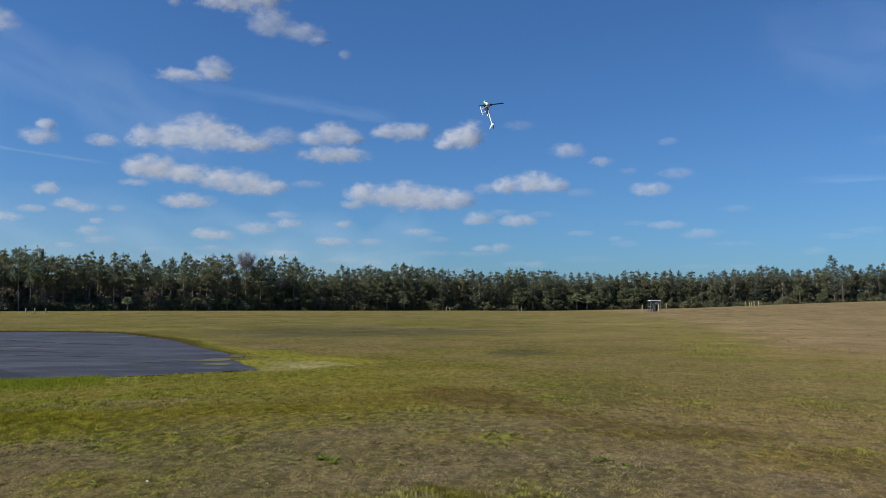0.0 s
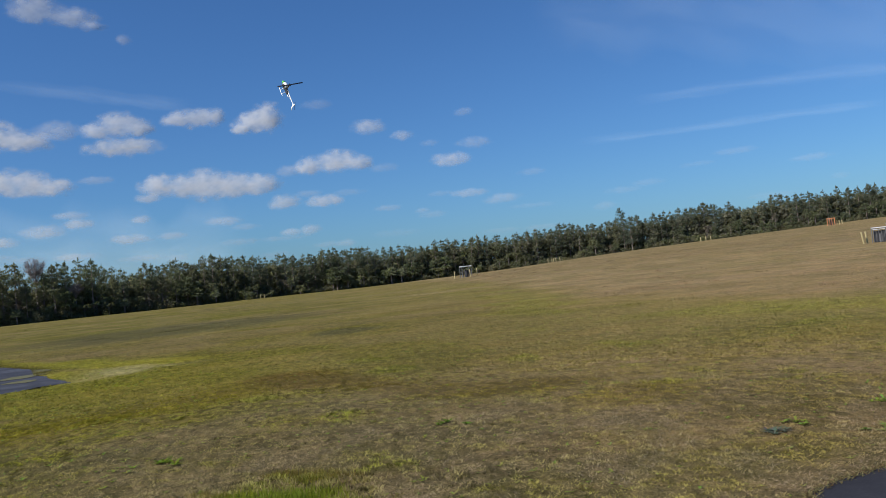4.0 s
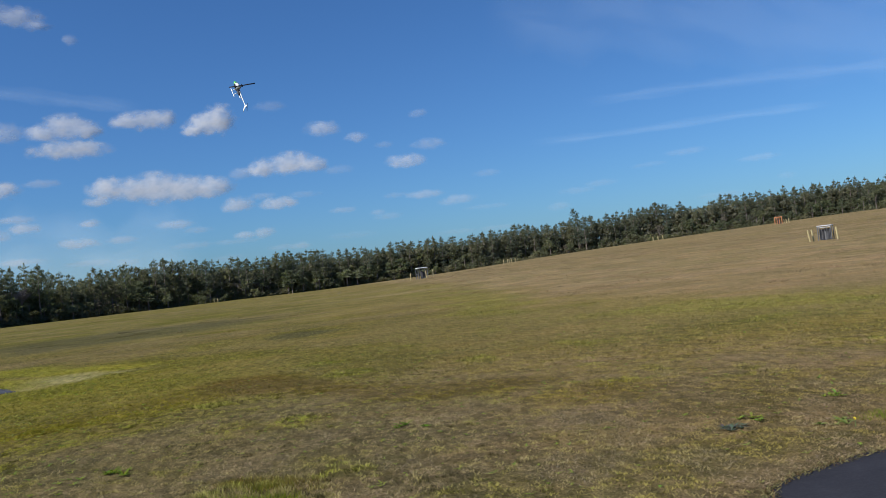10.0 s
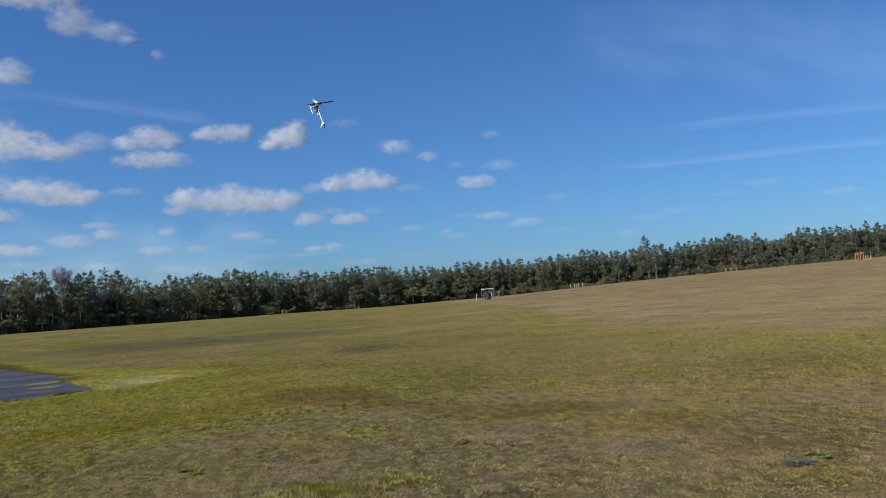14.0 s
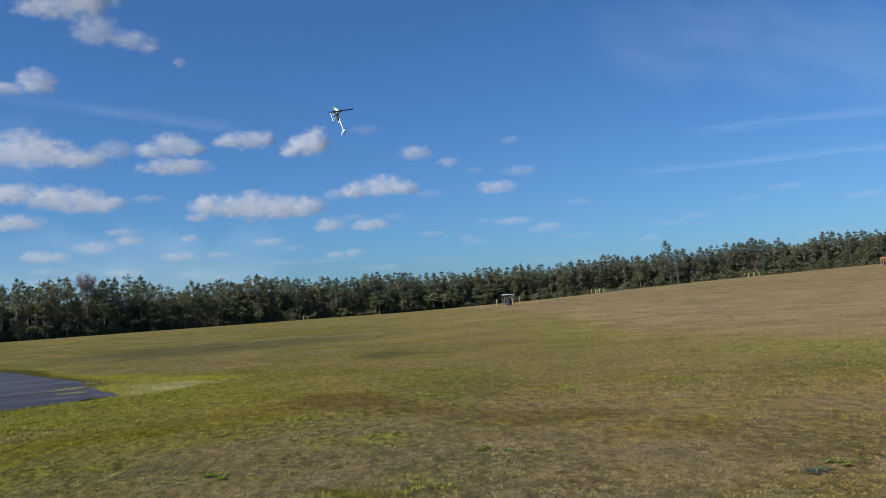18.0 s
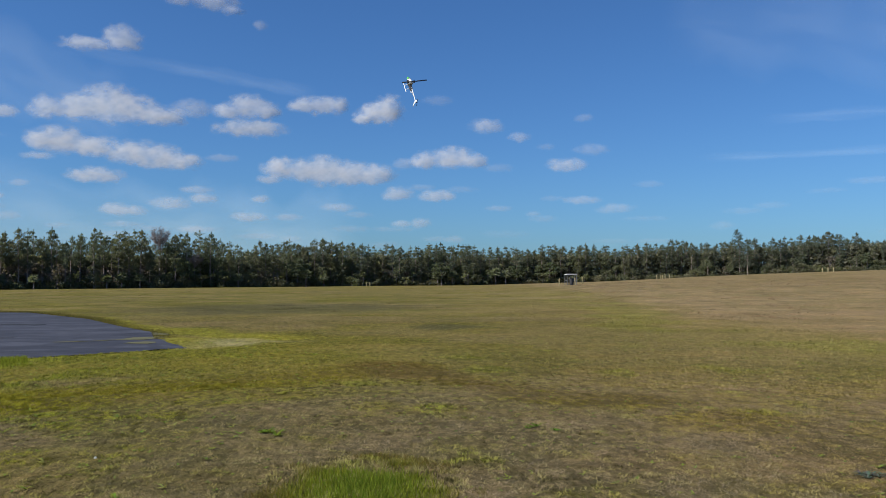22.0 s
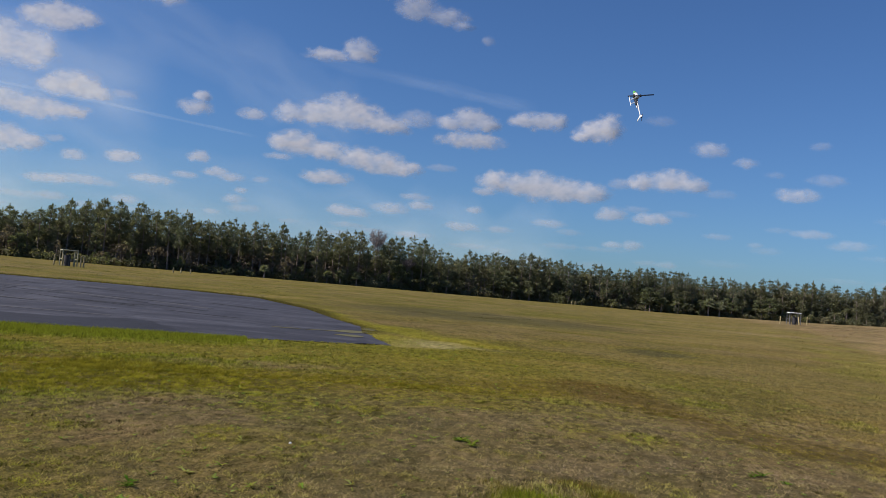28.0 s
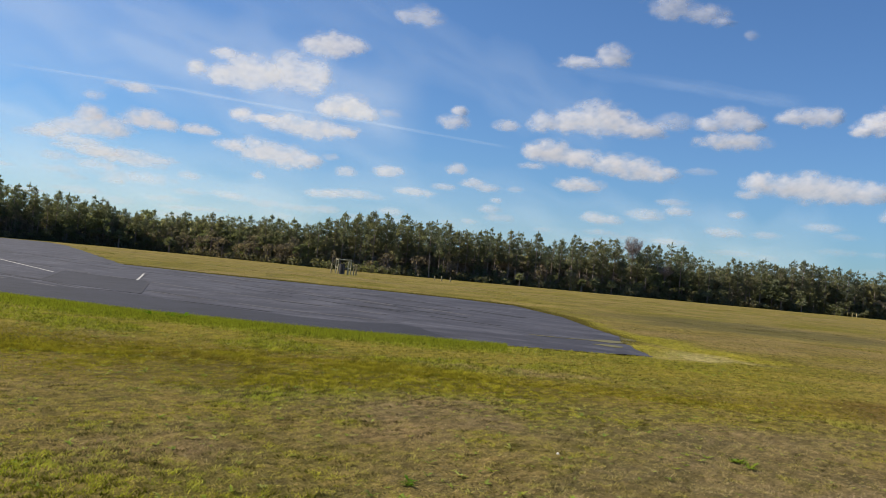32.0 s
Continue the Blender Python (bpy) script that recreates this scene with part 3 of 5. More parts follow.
for k, (line, width) in enumerate((([(-58.0, 45.6), (-44.0, 41.6), (-36.0, 40.4), (-28.0, 39.8), (-19.5, 38.0)], 0.6), ([(-48.0, 25.0), (-36.0, 22.4), (-28.0, 19.6), (-21.0, 18.2)], 0.25), ([(-32.0, 35.0), (-22.0, 33.0), (-13.0, 29.5)], 0.4),
                                   ([(-22.0, 20.8), (-18.0, 20.6), (-15.4, 20.5), (-12.4, 21.2)], 0.3), ([(-50.0, 32.0), (-36.0, 28.5), (-22.0, 25.0), (-14.0, 24.5)], 0.25))):
    broken("worn_streak", line, width, 0.0195, M_PALE, 200 + k)
M_MOSS = worn("yellow_moss", (0.10, 0.095, 0.04), (0.045, 0.045, 0.034), 5.0, 1.0)
for poly in ([(-7.7, 23.75), (-7.1, 24.5), (-6.3, 25.6), (-5.9, 24.9), (-6.3, 24.2), (-6.95, 24.1)], [(-6.6, 22.9), (-6.1, 23.5), (-5.6, 23.1), (-5.9, 22.6)], [(-6.5, 26.0), (-6.9, 27.4), (-6.4, 27.2), (-6.1, 26.2)], [(-8.6, 23.5), (-8.0, 23.75), (-7.6, 23.7), (-8.1, 23.45)]):
    slab("moss_streak", poly, 0.0205, 0.006, M_MOSS, runway, step=0.12, amount=0.1)
for poly in (PAD_A, PAD_B):
    tagged(slab("pavement", poly, 0.006, 0.08, M_PAD, step=0.09, amount=0.045, seed=3.0), "smooth black asphalt pilot pad with crumbling leafy edge", "pavement", kind="structure")


# ---------------------------------------------------------------- grass
def scatter(n, r0, r1, az0=-60, az1=52, power=1.0):
    """Places spread over a sector of the field, denser near its start when power is above one."""
    r = np.sqrt(r0 * r0 + (r1 * r1 - r0 * r0) * RNG.random(n) ** power)
    a = np.radians(az0 + (az1 - az0) * RNG.random(n))
    x, y = r * np.sin(a), r * np.cos(a)
    ok = ~(inside(x, y, RUNWAY) | inside(x, y, PAD_A) | inside(x, y, PAD_B))
    return x[ok], y[ok]


def blades(x, y, tall, wide, lean, tint, sink=0.004):
    """One triangle a blade: verts, faces and colours."""
    n = len(x)
    turn, fall = RNG.random(n) * 2 * np.pi, RNG.random(n) * 2 * np.pi
    z = lie(x, y) - sink
    dx, dy = np.cos(turn) * wide / 2, np.sin(turn) * wide / 2
    tip = np.stack([x + np.cos(fall) * lean * tall, y + np.sin(fall) * lean * tall, z + tall * np.sqrt(np.maximum(0.04, 1 - lean * lean))], -1)
    v = np.stack([np.stack([x - dx, y - dy, z], -1), np.stack([x + dx, y + dy, z], -1), tip], 1).reshape(-1, 3)
    f = np.arange(3 * n).reshape(-1, 3)
    # shade at the foot of each blade, put into its colour
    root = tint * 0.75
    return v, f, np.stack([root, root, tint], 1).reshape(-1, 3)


def join(pieces):
    vs, fs, cs, k = [], [], [], 0
    for v, f, c in pieces:
        vs.append(v)
        fs.append(f + k)
        cs.append(c)
        k += len(v)
    return np.concatenate(vs), np.concatenate(fs), np.concatenate(cs)


def turf(n, r0, r1, tall, wide, power):
    """Thatch of fallen straw with clusters of short green growth."""
    x, y = scatter(n, r0, r1, power=power)
    bald = cover(x, y)[5] > 0.3 + 0.5 * RNG.random(len(x))         # few blades on the sand
    hollow = ease(fbm(x / 0.11 + 9, y / 0.19 + 2, 2), 0.28, 0.5)   # open soil between the clumps close by; its shadow goes into the blade tint
    bald |= (hollow < 0.45) & (np.hypot(x, y) < 13) & (RNG.random(len(x)) < 0.62)
    x, y, hollow = x[~bald], y[~bald], hollow[~bald]
    m = len(x)
    lush, straw, olive, red, moss, sand, mound, grey = cover(x, y)
    base = ground_colour(x, y)
    tuft = fbm(x / 0.1, y / 0.1, 2)
    green = np.clip(0.53 + 3.4 * (tuft - 0.5) - 0.55 * straw + 0.6 * lush + 0.5 * olive + 0.3 * red - 0.5 * mound - 0.5 * sand, 0.03, 0.97)
    dead = RNG.random(m) > green
    pick = RNG.random((m, 1))
    hay = np.where(pick < 0.3, np.array((0.085, 0.066, 0.042)), np.where(pick < 0.5, np.array((0.215, 0.168, 0.085)), np.array((0.27, 0.212, 0.122))))
    hay = hay * np.stack([np.ones(m), np.ones(m), 0.72 + 0.34 * ease(x, -2, 4)], -1)
    tint = np.where(dead[:, None], (0.6 * hay + 0.5 * base) * (1.02 + 0.22 * straw[:, None]), base * np.array((1.0, 1.1, 0.75)) + np.array((0, 0.008, 0)))
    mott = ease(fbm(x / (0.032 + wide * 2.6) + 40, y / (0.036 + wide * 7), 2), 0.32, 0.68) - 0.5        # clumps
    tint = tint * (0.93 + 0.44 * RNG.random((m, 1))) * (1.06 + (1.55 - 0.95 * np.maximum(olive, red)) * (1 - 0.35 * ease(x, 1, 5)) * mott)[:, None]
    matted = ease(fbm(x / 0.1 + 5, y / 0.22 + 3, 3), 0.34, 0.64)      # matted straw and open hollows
    # near blades are darkened in the hollows: painted shade between clumps
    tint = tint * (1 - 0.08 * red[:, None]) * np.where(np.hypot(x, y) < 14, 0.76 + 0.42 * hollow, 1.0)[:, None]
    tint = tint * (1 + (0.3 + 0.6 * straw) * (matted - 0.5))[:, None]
    worn_out = 0.6 * ease(fbm(x / 0.5 + 61, y / 0.7 + 12, 4), 0.46, 0.62) * ease(15 - np.hypot(x, y), 0, 5) * (0.6 + 0.4 * ease(x, -4, 2)) * (1 - np.clip(lush + olive + red, 0, 1))
    grizzled = np.array((0.31, 0.246, 0.185)) * (0.45 + 0.95 * RNG.random((m, 1)))      # bleached mauve-grey thatch
    tint = tint * (1 - worn_out[:, None]) + grizzled * worn_out[:, None]
    tint = tint * np.minimum(1, 0.45 / (tint.max(1) + 0.03))[:, None]
    if wide > 0.015:                      # farther off the blades lie closer to the turf's own colour
        tint = 0.6 * tint + 0.42 * base
    h = tall * (0.5 + RNG.random(m)) * (1 + 0.7 * lush + 0.15 * olive)
    lean = np.where(dead, 0.86 + 0.13 * RNG.random(m), (0.6 - 0.3 * lush + 0.2 * np.maximum(olive, red)) + 0.2 * RNG.random(m) + 0.16 * RNG.random(m) * (1 - np.maximum(olive, red)))
    h = np.where(dead, h * 1.1, h)
    w = wide * (0.6 + 0.8 * RNG.random(m)) * np.where(dead, 0.95, 1.2)
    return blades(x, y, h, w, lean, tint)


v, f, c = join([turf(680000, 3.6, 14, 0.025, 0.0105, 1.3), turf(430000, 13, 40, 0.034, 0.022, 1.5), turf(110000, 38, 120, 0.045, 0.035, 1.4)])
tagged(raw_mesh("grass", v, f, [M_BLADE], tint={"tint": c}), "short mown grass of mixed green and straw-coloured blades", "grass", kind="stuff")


def patch_of(n, cx, cy, rx, ry, tall, wide, tone):
    r, a = np.sqrt(RNG.random(n)), RNG.random(n) * 2 * np.pi
    x, y = cx + rx * r * np.cos(a), cy + ry * r * np.sin(a)
    ok = ~(inside(x, y, RUNWAY) | inside(x, y, PAD_A) | inside(x, y, PAD_B)) & (fbm(x / 0.35, y / 0.35, 3) + 0.5 * (1 - r) > 0.47 + 0.3 * RNG.random(n))
    x, y, r = x[ok], y[ok], r[ok]
    m = len(x)
    deep = ease(0.75 - r, 0, 0.6)[:, None]
    rim = ease(r, 0.5, 0.9)[:, None]
    tint = ((np.array(tone) * (1 - rim) + np.array((0.21, 0.165, 0.045)) * rim) * (1 - deep) + np.array((0.2, 0.258, 0.03)) * deep) * (0.55 + 0.8 * RNG.random((m, 1))) * (1 + 0.25 * (RNG.random((m, 3)) - 0.5))
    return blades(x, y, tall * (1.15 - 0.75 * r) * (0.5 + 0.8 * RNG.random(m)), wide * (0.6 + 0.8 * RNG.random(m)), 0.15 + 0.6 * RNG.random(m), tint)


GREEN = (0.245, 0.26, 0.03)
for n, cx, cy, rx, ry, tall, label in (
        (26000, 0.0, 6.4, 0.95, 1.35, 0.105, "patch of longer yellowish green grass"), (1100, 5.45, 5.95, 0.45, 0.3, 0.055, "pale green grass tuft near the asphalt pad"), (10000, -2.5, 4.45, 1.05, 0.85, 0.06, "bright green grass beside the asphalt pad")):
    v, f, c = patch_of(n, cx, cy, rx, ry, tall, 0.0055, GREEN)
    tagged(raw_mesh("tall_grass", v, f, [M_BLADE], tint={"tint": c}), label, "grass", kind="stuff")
along = []
for (x0, y0), (x1, y1) in zip(NEAR_EDGE[2:-1], NEAR_EDGE[3:]):
    n = int(2600 * min(20, math.hypot(x1 - x0, y1 - y0)))
    t = RNG.random(n) * min(1, 20 / math.hypot(x1 - x0, y1 - y0))
    off = -0.15 + np.abs(RNG.normal(0, 1.0, n))
    x, y = x0 + (x1 - x0) * t + 0.38 * off, y0 + (y1 - y0) * t - 0.92 * off
    tint = np.array((0.26, 0.29, 0.035)) * (0.5 + 0.85 * RNG.random((n, 1)))
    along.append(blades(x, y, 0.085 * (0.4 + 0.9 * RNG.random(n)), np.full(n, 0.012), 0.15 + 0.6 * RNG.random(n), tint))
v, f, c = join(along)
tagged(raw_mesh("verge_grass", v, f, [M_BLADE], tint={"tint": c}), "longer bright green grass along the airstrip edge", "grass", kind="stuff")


along = []
for (x0, y0), (x1, y1) in zip(FAR_EDGE[3:-1], FAR_EDGE[4:]):
    n = int(420 * math.hypot(x1 - x0, y1 - y0))
    t, off = RNG.random(n), np.abs(RNG.normal(0, 0.35, n)) - 0.12
    d = math.hypot(x1 - x0, y1 - y0)
    x, y = x0 + (x1 - x0) * t - (y1 - y0) / d * off, y0 + (y1 - y0) * t + (x1 - x0) / d * off
    # half the blades are dark brown, to colour in the lip's thin shadow line
    tint = np.where(RNG.random((n, 1)) < 0.5, np.array((0.14, 0.115, 0.045)), np.array((0.24, 0.21, 0.06))) * (0.5 + 0.8 * RNG.random((n, 1)))
    along.append(blades(x, y, (0.03 + 0.06 * ease(y, 30, 42)) * (0.4 + 0.9 * RNG.random(n)) * (0.6 + 0.8 * fbm(x / 1.3, y / 1.3, 2)), np.full(n, 0.025), 0.2 + 0.6 * RNG.random(n), tint))
v, f, c = join(along)
tagged(raw_mesh("edge_grass", v, f, [M_BLADE], tint={"tint": c}), "rough brown grass lip along the far airstrip edge, its shadow line in the colour", "grass", kind="stuff")


def dry_clumps(n, r0, r1, az0, az1, pale):
    """Low wide clumps of unmown grass."""
    x, y = scatter(n, r0, r1, az0, az1, power=1.2)
    k = 80
    base = ground_colour(x, y) * np.where(RNG.random((len(x), 1)) < pale, np.array((1.1, 1.08, 1.0)), np.array((0.8, 0.84, 0.74)))
    size = 0.35 + 0.7 * RNG.random(len(x)) ** 2
    ang = np.arctan2(x, y)
    along, deep = RNG.normal(0, 0.5, (len(x), k)) * size[:, None], RNG.normal(0, 0.3, (len(x), k)) * size[:, None]
    ax = (x[:, None] + along * np.cos(ang)[:, None] + deep * np.sin(ang)[:, None]).ravel()
    ay = (y[:, None] - along * np.sin(ang)[:, None] + deep * np.cos(ang)[:, None]).ravel()
    tint = np.repeat(base, k, 0) * (0.8 + 0.4 * RNG.random((len(ax), 1)))
    tall = np.repeat(0.07 + 0.1 * size, k) * (0.4 + 0.7 * RNG.random(len(ax)))
    return blades(ax, ay, tall, np.full(len(ax), 0.026), 0.3 + 0.6 * RNG.random(len(ax)), tint)


v, f, c = join([dry_clumps(700, 28, 150, 14, 50, 0.65), dry_clumps(160, 45, 170, -50, 10, 0.3)])
tagged(raw_mesh("dry_grass_clumps", v, f, [M_BLADE], tint={"tint": c}), "low clumps of pale and dark dry grass on the mound and field", "grass", kind="stuff")


def rosette(cx, cy, size, leaves, tone, seed):
    """A low broad-leaved weed: curved leaves of four faces round a crown."""
    g = np.random.default_rng(seed)
    vs, fs, cs = [], [], []
    z0 = float(lie(np.array([cx]), np.array([cy]))[0])
    for k in range(leaves):
        a, ln, w = g.random() * 6.283, size * (0.3 + 0.7 * g.random()), size * (0.07 + 0.07 * g.random())
        ca, sa, up = math.cos(a), math.sin(a), 0.2 + 0.9 * g.random()
        b = len(vs)
        for t, ww in ((0.05, 0.3), (0.5, 1.0), (1.0, 0.05)):
            z = z0 + ln * up * (t - 0.55 * t * t) + 0.005
            for sgn in (-1, 1):
                vs.append((cx + ca * ln * t - sa * w * ww * sgn, cy + sa * ln * t + ca * w * ww * sgn, z))
                cs.append([q * (0.65 + 0.6 * g.random()) for q in tone])
        fs += [(b, b + 1, b + 3), (b, b + 3, b + 2), (b + 2, b + 3, b + 5), (b + 2, b + 5, b + 4)]
    return np.array(vs), np.array(fs), np.array(cs)


weeds = []
wx, wy = scatter(6400, 4.0, 24, power=1.3)
thick = fbm(wx / 0.9 + 4, wy / 0.9 + 17, 3) + 0.13 * ease(-wx, -1, 4) > 0.5
for k, (x, y, dense) in enumerate(zip(wx, wy, thick)):
    if dense or k % 7 == 0:
        tone = ((0.24, 0.29, 0.055), (0.31, 0.33, 0.09), (0.18, 0.24, 0.05))[k % 3]
        weeds.append(rosette(x, y, (0.026 + 0.04 * RNG.random() ** 2) * (1.0 + 0.5 * float(x < -1.0)), 7, tone, k))
v, f, c = join(weeds)
tagged(raw_mesh("weeds", v, f, [M_BLADE], tint={"tint": c}), "small broad-leaved green weeds scattered in the turf", "weed", kind="stuff")
for x, y, size, leaves, tone, label in (
        (4.95, 5.95, 0.15, 50, (0.28, 0.32, 0.1), "leafy green weed with a yellow flower near the pad"), (4.22, 6.42, 0.12, 80, (0.13, 0.15, 0.12), "dark grey-green thistle rosette in the turf"),
        (5.75, 6.95, 0.12, 40, (0.26, 0.32, 0.06), "bright green weed in dry turf"), (4.62, 6.6, 0.13, 40, (0.25, 0.3, 0.06), "bright green weed in dry turf"),
        (-1.0, 9.0, 0.16, 50, (0.17, 0.24, 0.03), "bright green weed cluster in dry turf"), (1.9, 8.95, 0.13, 36, (0.13, 0.22, 0.03), "bright green weed in dry turf"),
        (-14.2, 14.4, 0.42, 60, (0.10, 0.19, 0.015), "taller green weed tuft at the airstrip edge"), (-3.0, 5.9, 0.14, 26, (0.09, 0.16, 0.02), "low green weed rosette in the turf")):
    g = np.random.default_rng(int(abs(x * 100)))
    weed = new("weed")
    for _ in range(max(3, leaves // 8)):
        v, f, c = rosette(x + g.normal(0, size * 0.6), y + g.normal(0, size * 0.6), size * (0.45 + 0.4 * g.random()), 12, np.array(tone) * 0.9, int(g.integers(9999)))
        raw_mesh("leaf_rosette", v, f, [M_BLADE], tint={"tint": c}).parent = weed
    tagged(weed, label, "weed")
    if "yellow" in label:
        yellow = Shader("yellow_petals").colour((0.75, 0.62, 0.03), 0.6)
        for dx, dy in ((0.0, -0.16),):
            part("stem", bar((x + dx, y + dy, 0.0), (x + dx, y + dy, 0.075), 0.003, sides=5), Shader("green_stem").colour((0.12, 0.17, 0.05), 0.7), weed)
            bm = bmesh.new()
            for q in range(22):
                a, up = q * 2.4, (q % 4) * 0.006
                p = [bm.verts.new((x + dx + rr * math.cos(a + o), y + dy + rr * math.sin(a + o), 0.07 + up + zz)) for rr, o, zz in ((0.003, 0, 0), (0.010, -0.35, 0.003), (0.014, 0, 0.010 - up), (0.010, 0.35, 0.003))]
                bm.faces.new(p)
            part("flower", bm, yellow, weed, "yellow daisy-like flower head")
bm = bmesh.new()
bmesh.ops.create_icosphere(bm, subdivisions=2, radius=0.0135, matrix=Matrix.Translation((-2.54, 7.85, 0.022)) @ Matrix.Diagonal((1.0, 0.7, 1.15, 1)))
for q in bm.verts:
    q.co += Vector((noise.noise(q.co * 30), noise.noise(q.co * 30 + Vector((5, 0, 0))), noise.noise(q.co * 30 + Vector((0, 5, 0))))) * 0.006
tagged(part("stone", bm, worn("chalky_white_stone", (0.75, 0.74, 0.7), (0.4, 0.38, 0.33), 30)), "small chalky white stone lying in the turf", "stone")


def litter_along(poly, n):
    """Dead leaves and straw blown against the rim of a slab."""
    out = []
    for (x0, y0), (x1, y1) in zip(poly, poly[1:]):
        if min(y0, y1) < 3.2:
            continue
        k = int(n * math.hypot(x1 - x0, y1 - y0))
        t, off = RNG.random(k), RNG.normal(-0.02, 0.03, k)
        d = math.hypot(x1 - x0, y1 - y0)
        x, y = x0 + (x1 - x0) * t - (y1 - y0) / d * off, y0 + (y1 - y0) * t + (x1 - x0) / d * off
        tint = np.where(RNG.random((k, 1)) < 0.3, np.array((0.18, 0.115, 0.06)), np.array((0.27, 0.24, 0.11))) * (0.4 + 0.9 * RNG.random((k, 1)))
        out.append(blades(x, y, 0.032 * (0.4 + 0.8 * RNG.random(k)), 0.010 * (0.6 + 0.8 * RNG.random(k)), 0.75 + 0.24 * RNG.random(k), tint, sink=0.0))
    return out


v, f, c = join(litter_along(PAD_A, 520) + litter_along(PAD_B, 520))
tagged(raw_mesh("leaf_litter", v, f, [M_BLADE], tint={"tint": c}), "brown dead leaves and straw along the pad rims", "leaf litter", kind="stuff")


# ---------------------------------------------------------------- trees
def spray(g, centre, radius, n, size, tone, flat=0.8, rise=0.7, slim=0.34):
    """A clump of n leaf sprays over a rounded mass: each lies on its surface and points upwards."""
    d = g.normal(size=(n, 3))
    d[:, 2] = np.where(d[:, 2] < -0.7, -d[:, 2], d[:, 2])
    d /= np.linalg.norm(d, axis=1)[:, None]
    p = centre + d * radius * (0.62 + 0.45 * g.random((n, 1))) * np.array((1, 1, flat))
    k = d + 1.0 * g.normal(size=(n, 3))
    k /= np.linalg.norm(k, axis=1)[:, None]
    u = np.array((0, 0, rise)) + 0.55 * g.normal(size=(n, 3)) + 0.35 * d
    u = u - k * (u * k).sum(1)[:, None]
    u /= np.linalg.norm(u, axis=1)[:, None] + 1e-6
    w = np.cross(u, k)
    s = size * (0.72 + 0.96 * g.random((n, 1)))
    v = np.stack([p - u * s * 0.6 - w * s * slim, p - u * s * 0.6 + w * s * slim, p + u * s], 1).reshape(-1, 3)
    c = np.repeat(np.array(tone) * (0.82 + 0.36 * g.random((n, 1))), 3, 0)
    return v, np.arange(3 * n).reshape(-1, 3), c


def pole(points, radii, sides=6, tone=(0.1, 0.08, 0.065)):
    """A tapered stem through points."""
    vs, fs = [], []
    for (x, y, z), r in zip(points, radii):
        vs += [(x + r * math.cos(6.283 * k / sides), y + r * math.sin(6.283 * k / sides), z) for k in range(sides)]
    for q in range(len(points) - 1):
        for k in range(sides):
            a, b = q * sides + k, q * sides + (k + 1) % sides
            fs += [(a, b, b + sides), (a, b + sides, a + sides)]
    return np.array(vs), np.array(fs), np.tile(tone, (len(vs), 1))


def stick(a, b, r, tone):
    """A thin three-sided limb."""
    a, b = np.array(a, float), np.array(b, float)
    d = (b - a) / np.linalg.norm(b - a)
    s = np.cross(d, (0.31, 0.17, 0.93))
    s /= np.linalg.norm(s)
    t = np.cross(d, s)
    ring = [s, -0.5 * s + 0.87 * t, -0.5 * s - 0.87 * t]
    v = np.array([a + r * q for q in ring] + [b + 0.35 * r * q for q in ring])
    f = np.array([(0, 1, 4), (0, 4, 3), (1, 2, 5), (1, 5, 4), (2, 0, 3), (2, 3, 5)])
    return v, f, np.tile(tone, (6, 1))


def pine(seed, tall=12.0, bare=0.2, spread=1.9, dense=1.0, tone=(0.052, 0.078, 0.022)):
    """A young pine: whorls of upswept limbs that carry small tufts of needles, narrowing to a pointed leader. Wood and crown arrays."""
    g = np.random.default_rng(seed)
    lean = g.normal(0, 0.012, 2) * tall
    axis = lambda t: np.array((lean[0] * t * t + 0.12 * math.sin(5 * t + seed), lean[1] * t * t, tall * t))
    wood = [pole([axis(t) - np.array((0, 0, 0.2 if t == 0 else 0)) for t in (0, 0.3, 0.65, 0.97)], (0.13, 0.11, 0.07, 0.02))]
    leaf = []
    tone = np.array(tone) * (0.9, 0.93, 0.82)
    whorls = int((1 - bare) * 21 * dense)
    for k in range(whorls):
        u = (k + 0.7 * g.random()) / whorls
        t = bare + (0.97 - bare) * u
        reach = spread * min(1.0, 0.5 + 1.6 * u) * (1 - u) ** 0.62 + 0.22
        for q in range(int(g.integers(3, 6))):
            a, ln = g.random() * 6.283, reach * (0.45 + 0.65 * g.random())
            rise = ln * (0.12 + 0.35 * g.random() + 0.45 * u)
            root = axis(t)
            end = root + np.array((math.cos(a) * ln, math.sin(a) * ln, rise))
            if q == 0 and ln > 0.8:
                wood.append(stick(root, end, 0.03, (0.09, 0.07, 0.055)))
            shade = tone * (0.7 + 0.32 * g.random())
            for f in ((1.0, 0.62) if ln > 0.9 else (0.9,)):
                size = (0.36 + 0.26 * g.random()) * (1.15 - 0.4 * u)
                leaf.append(spray(g, root + (end - root) * f, size, int((6 + 20 * size) * (1.5 if bare < 0.47 else 1.0)), 0.18 if bare < 0.47 else 0.21, shade, 0.85, 0.8, 0.3))
    for q, r in ((-0.5, 0.3), (-0.1, 0.22), (0.25, 0.15), (0.55, 0.08)):
        leaf.append(spray(g, axis(0.97) + np.array((0, 0, q)), r, 8, 0.19, tone, 1.4, 1.3, 0.26))
    return join(wood), join(leaf)


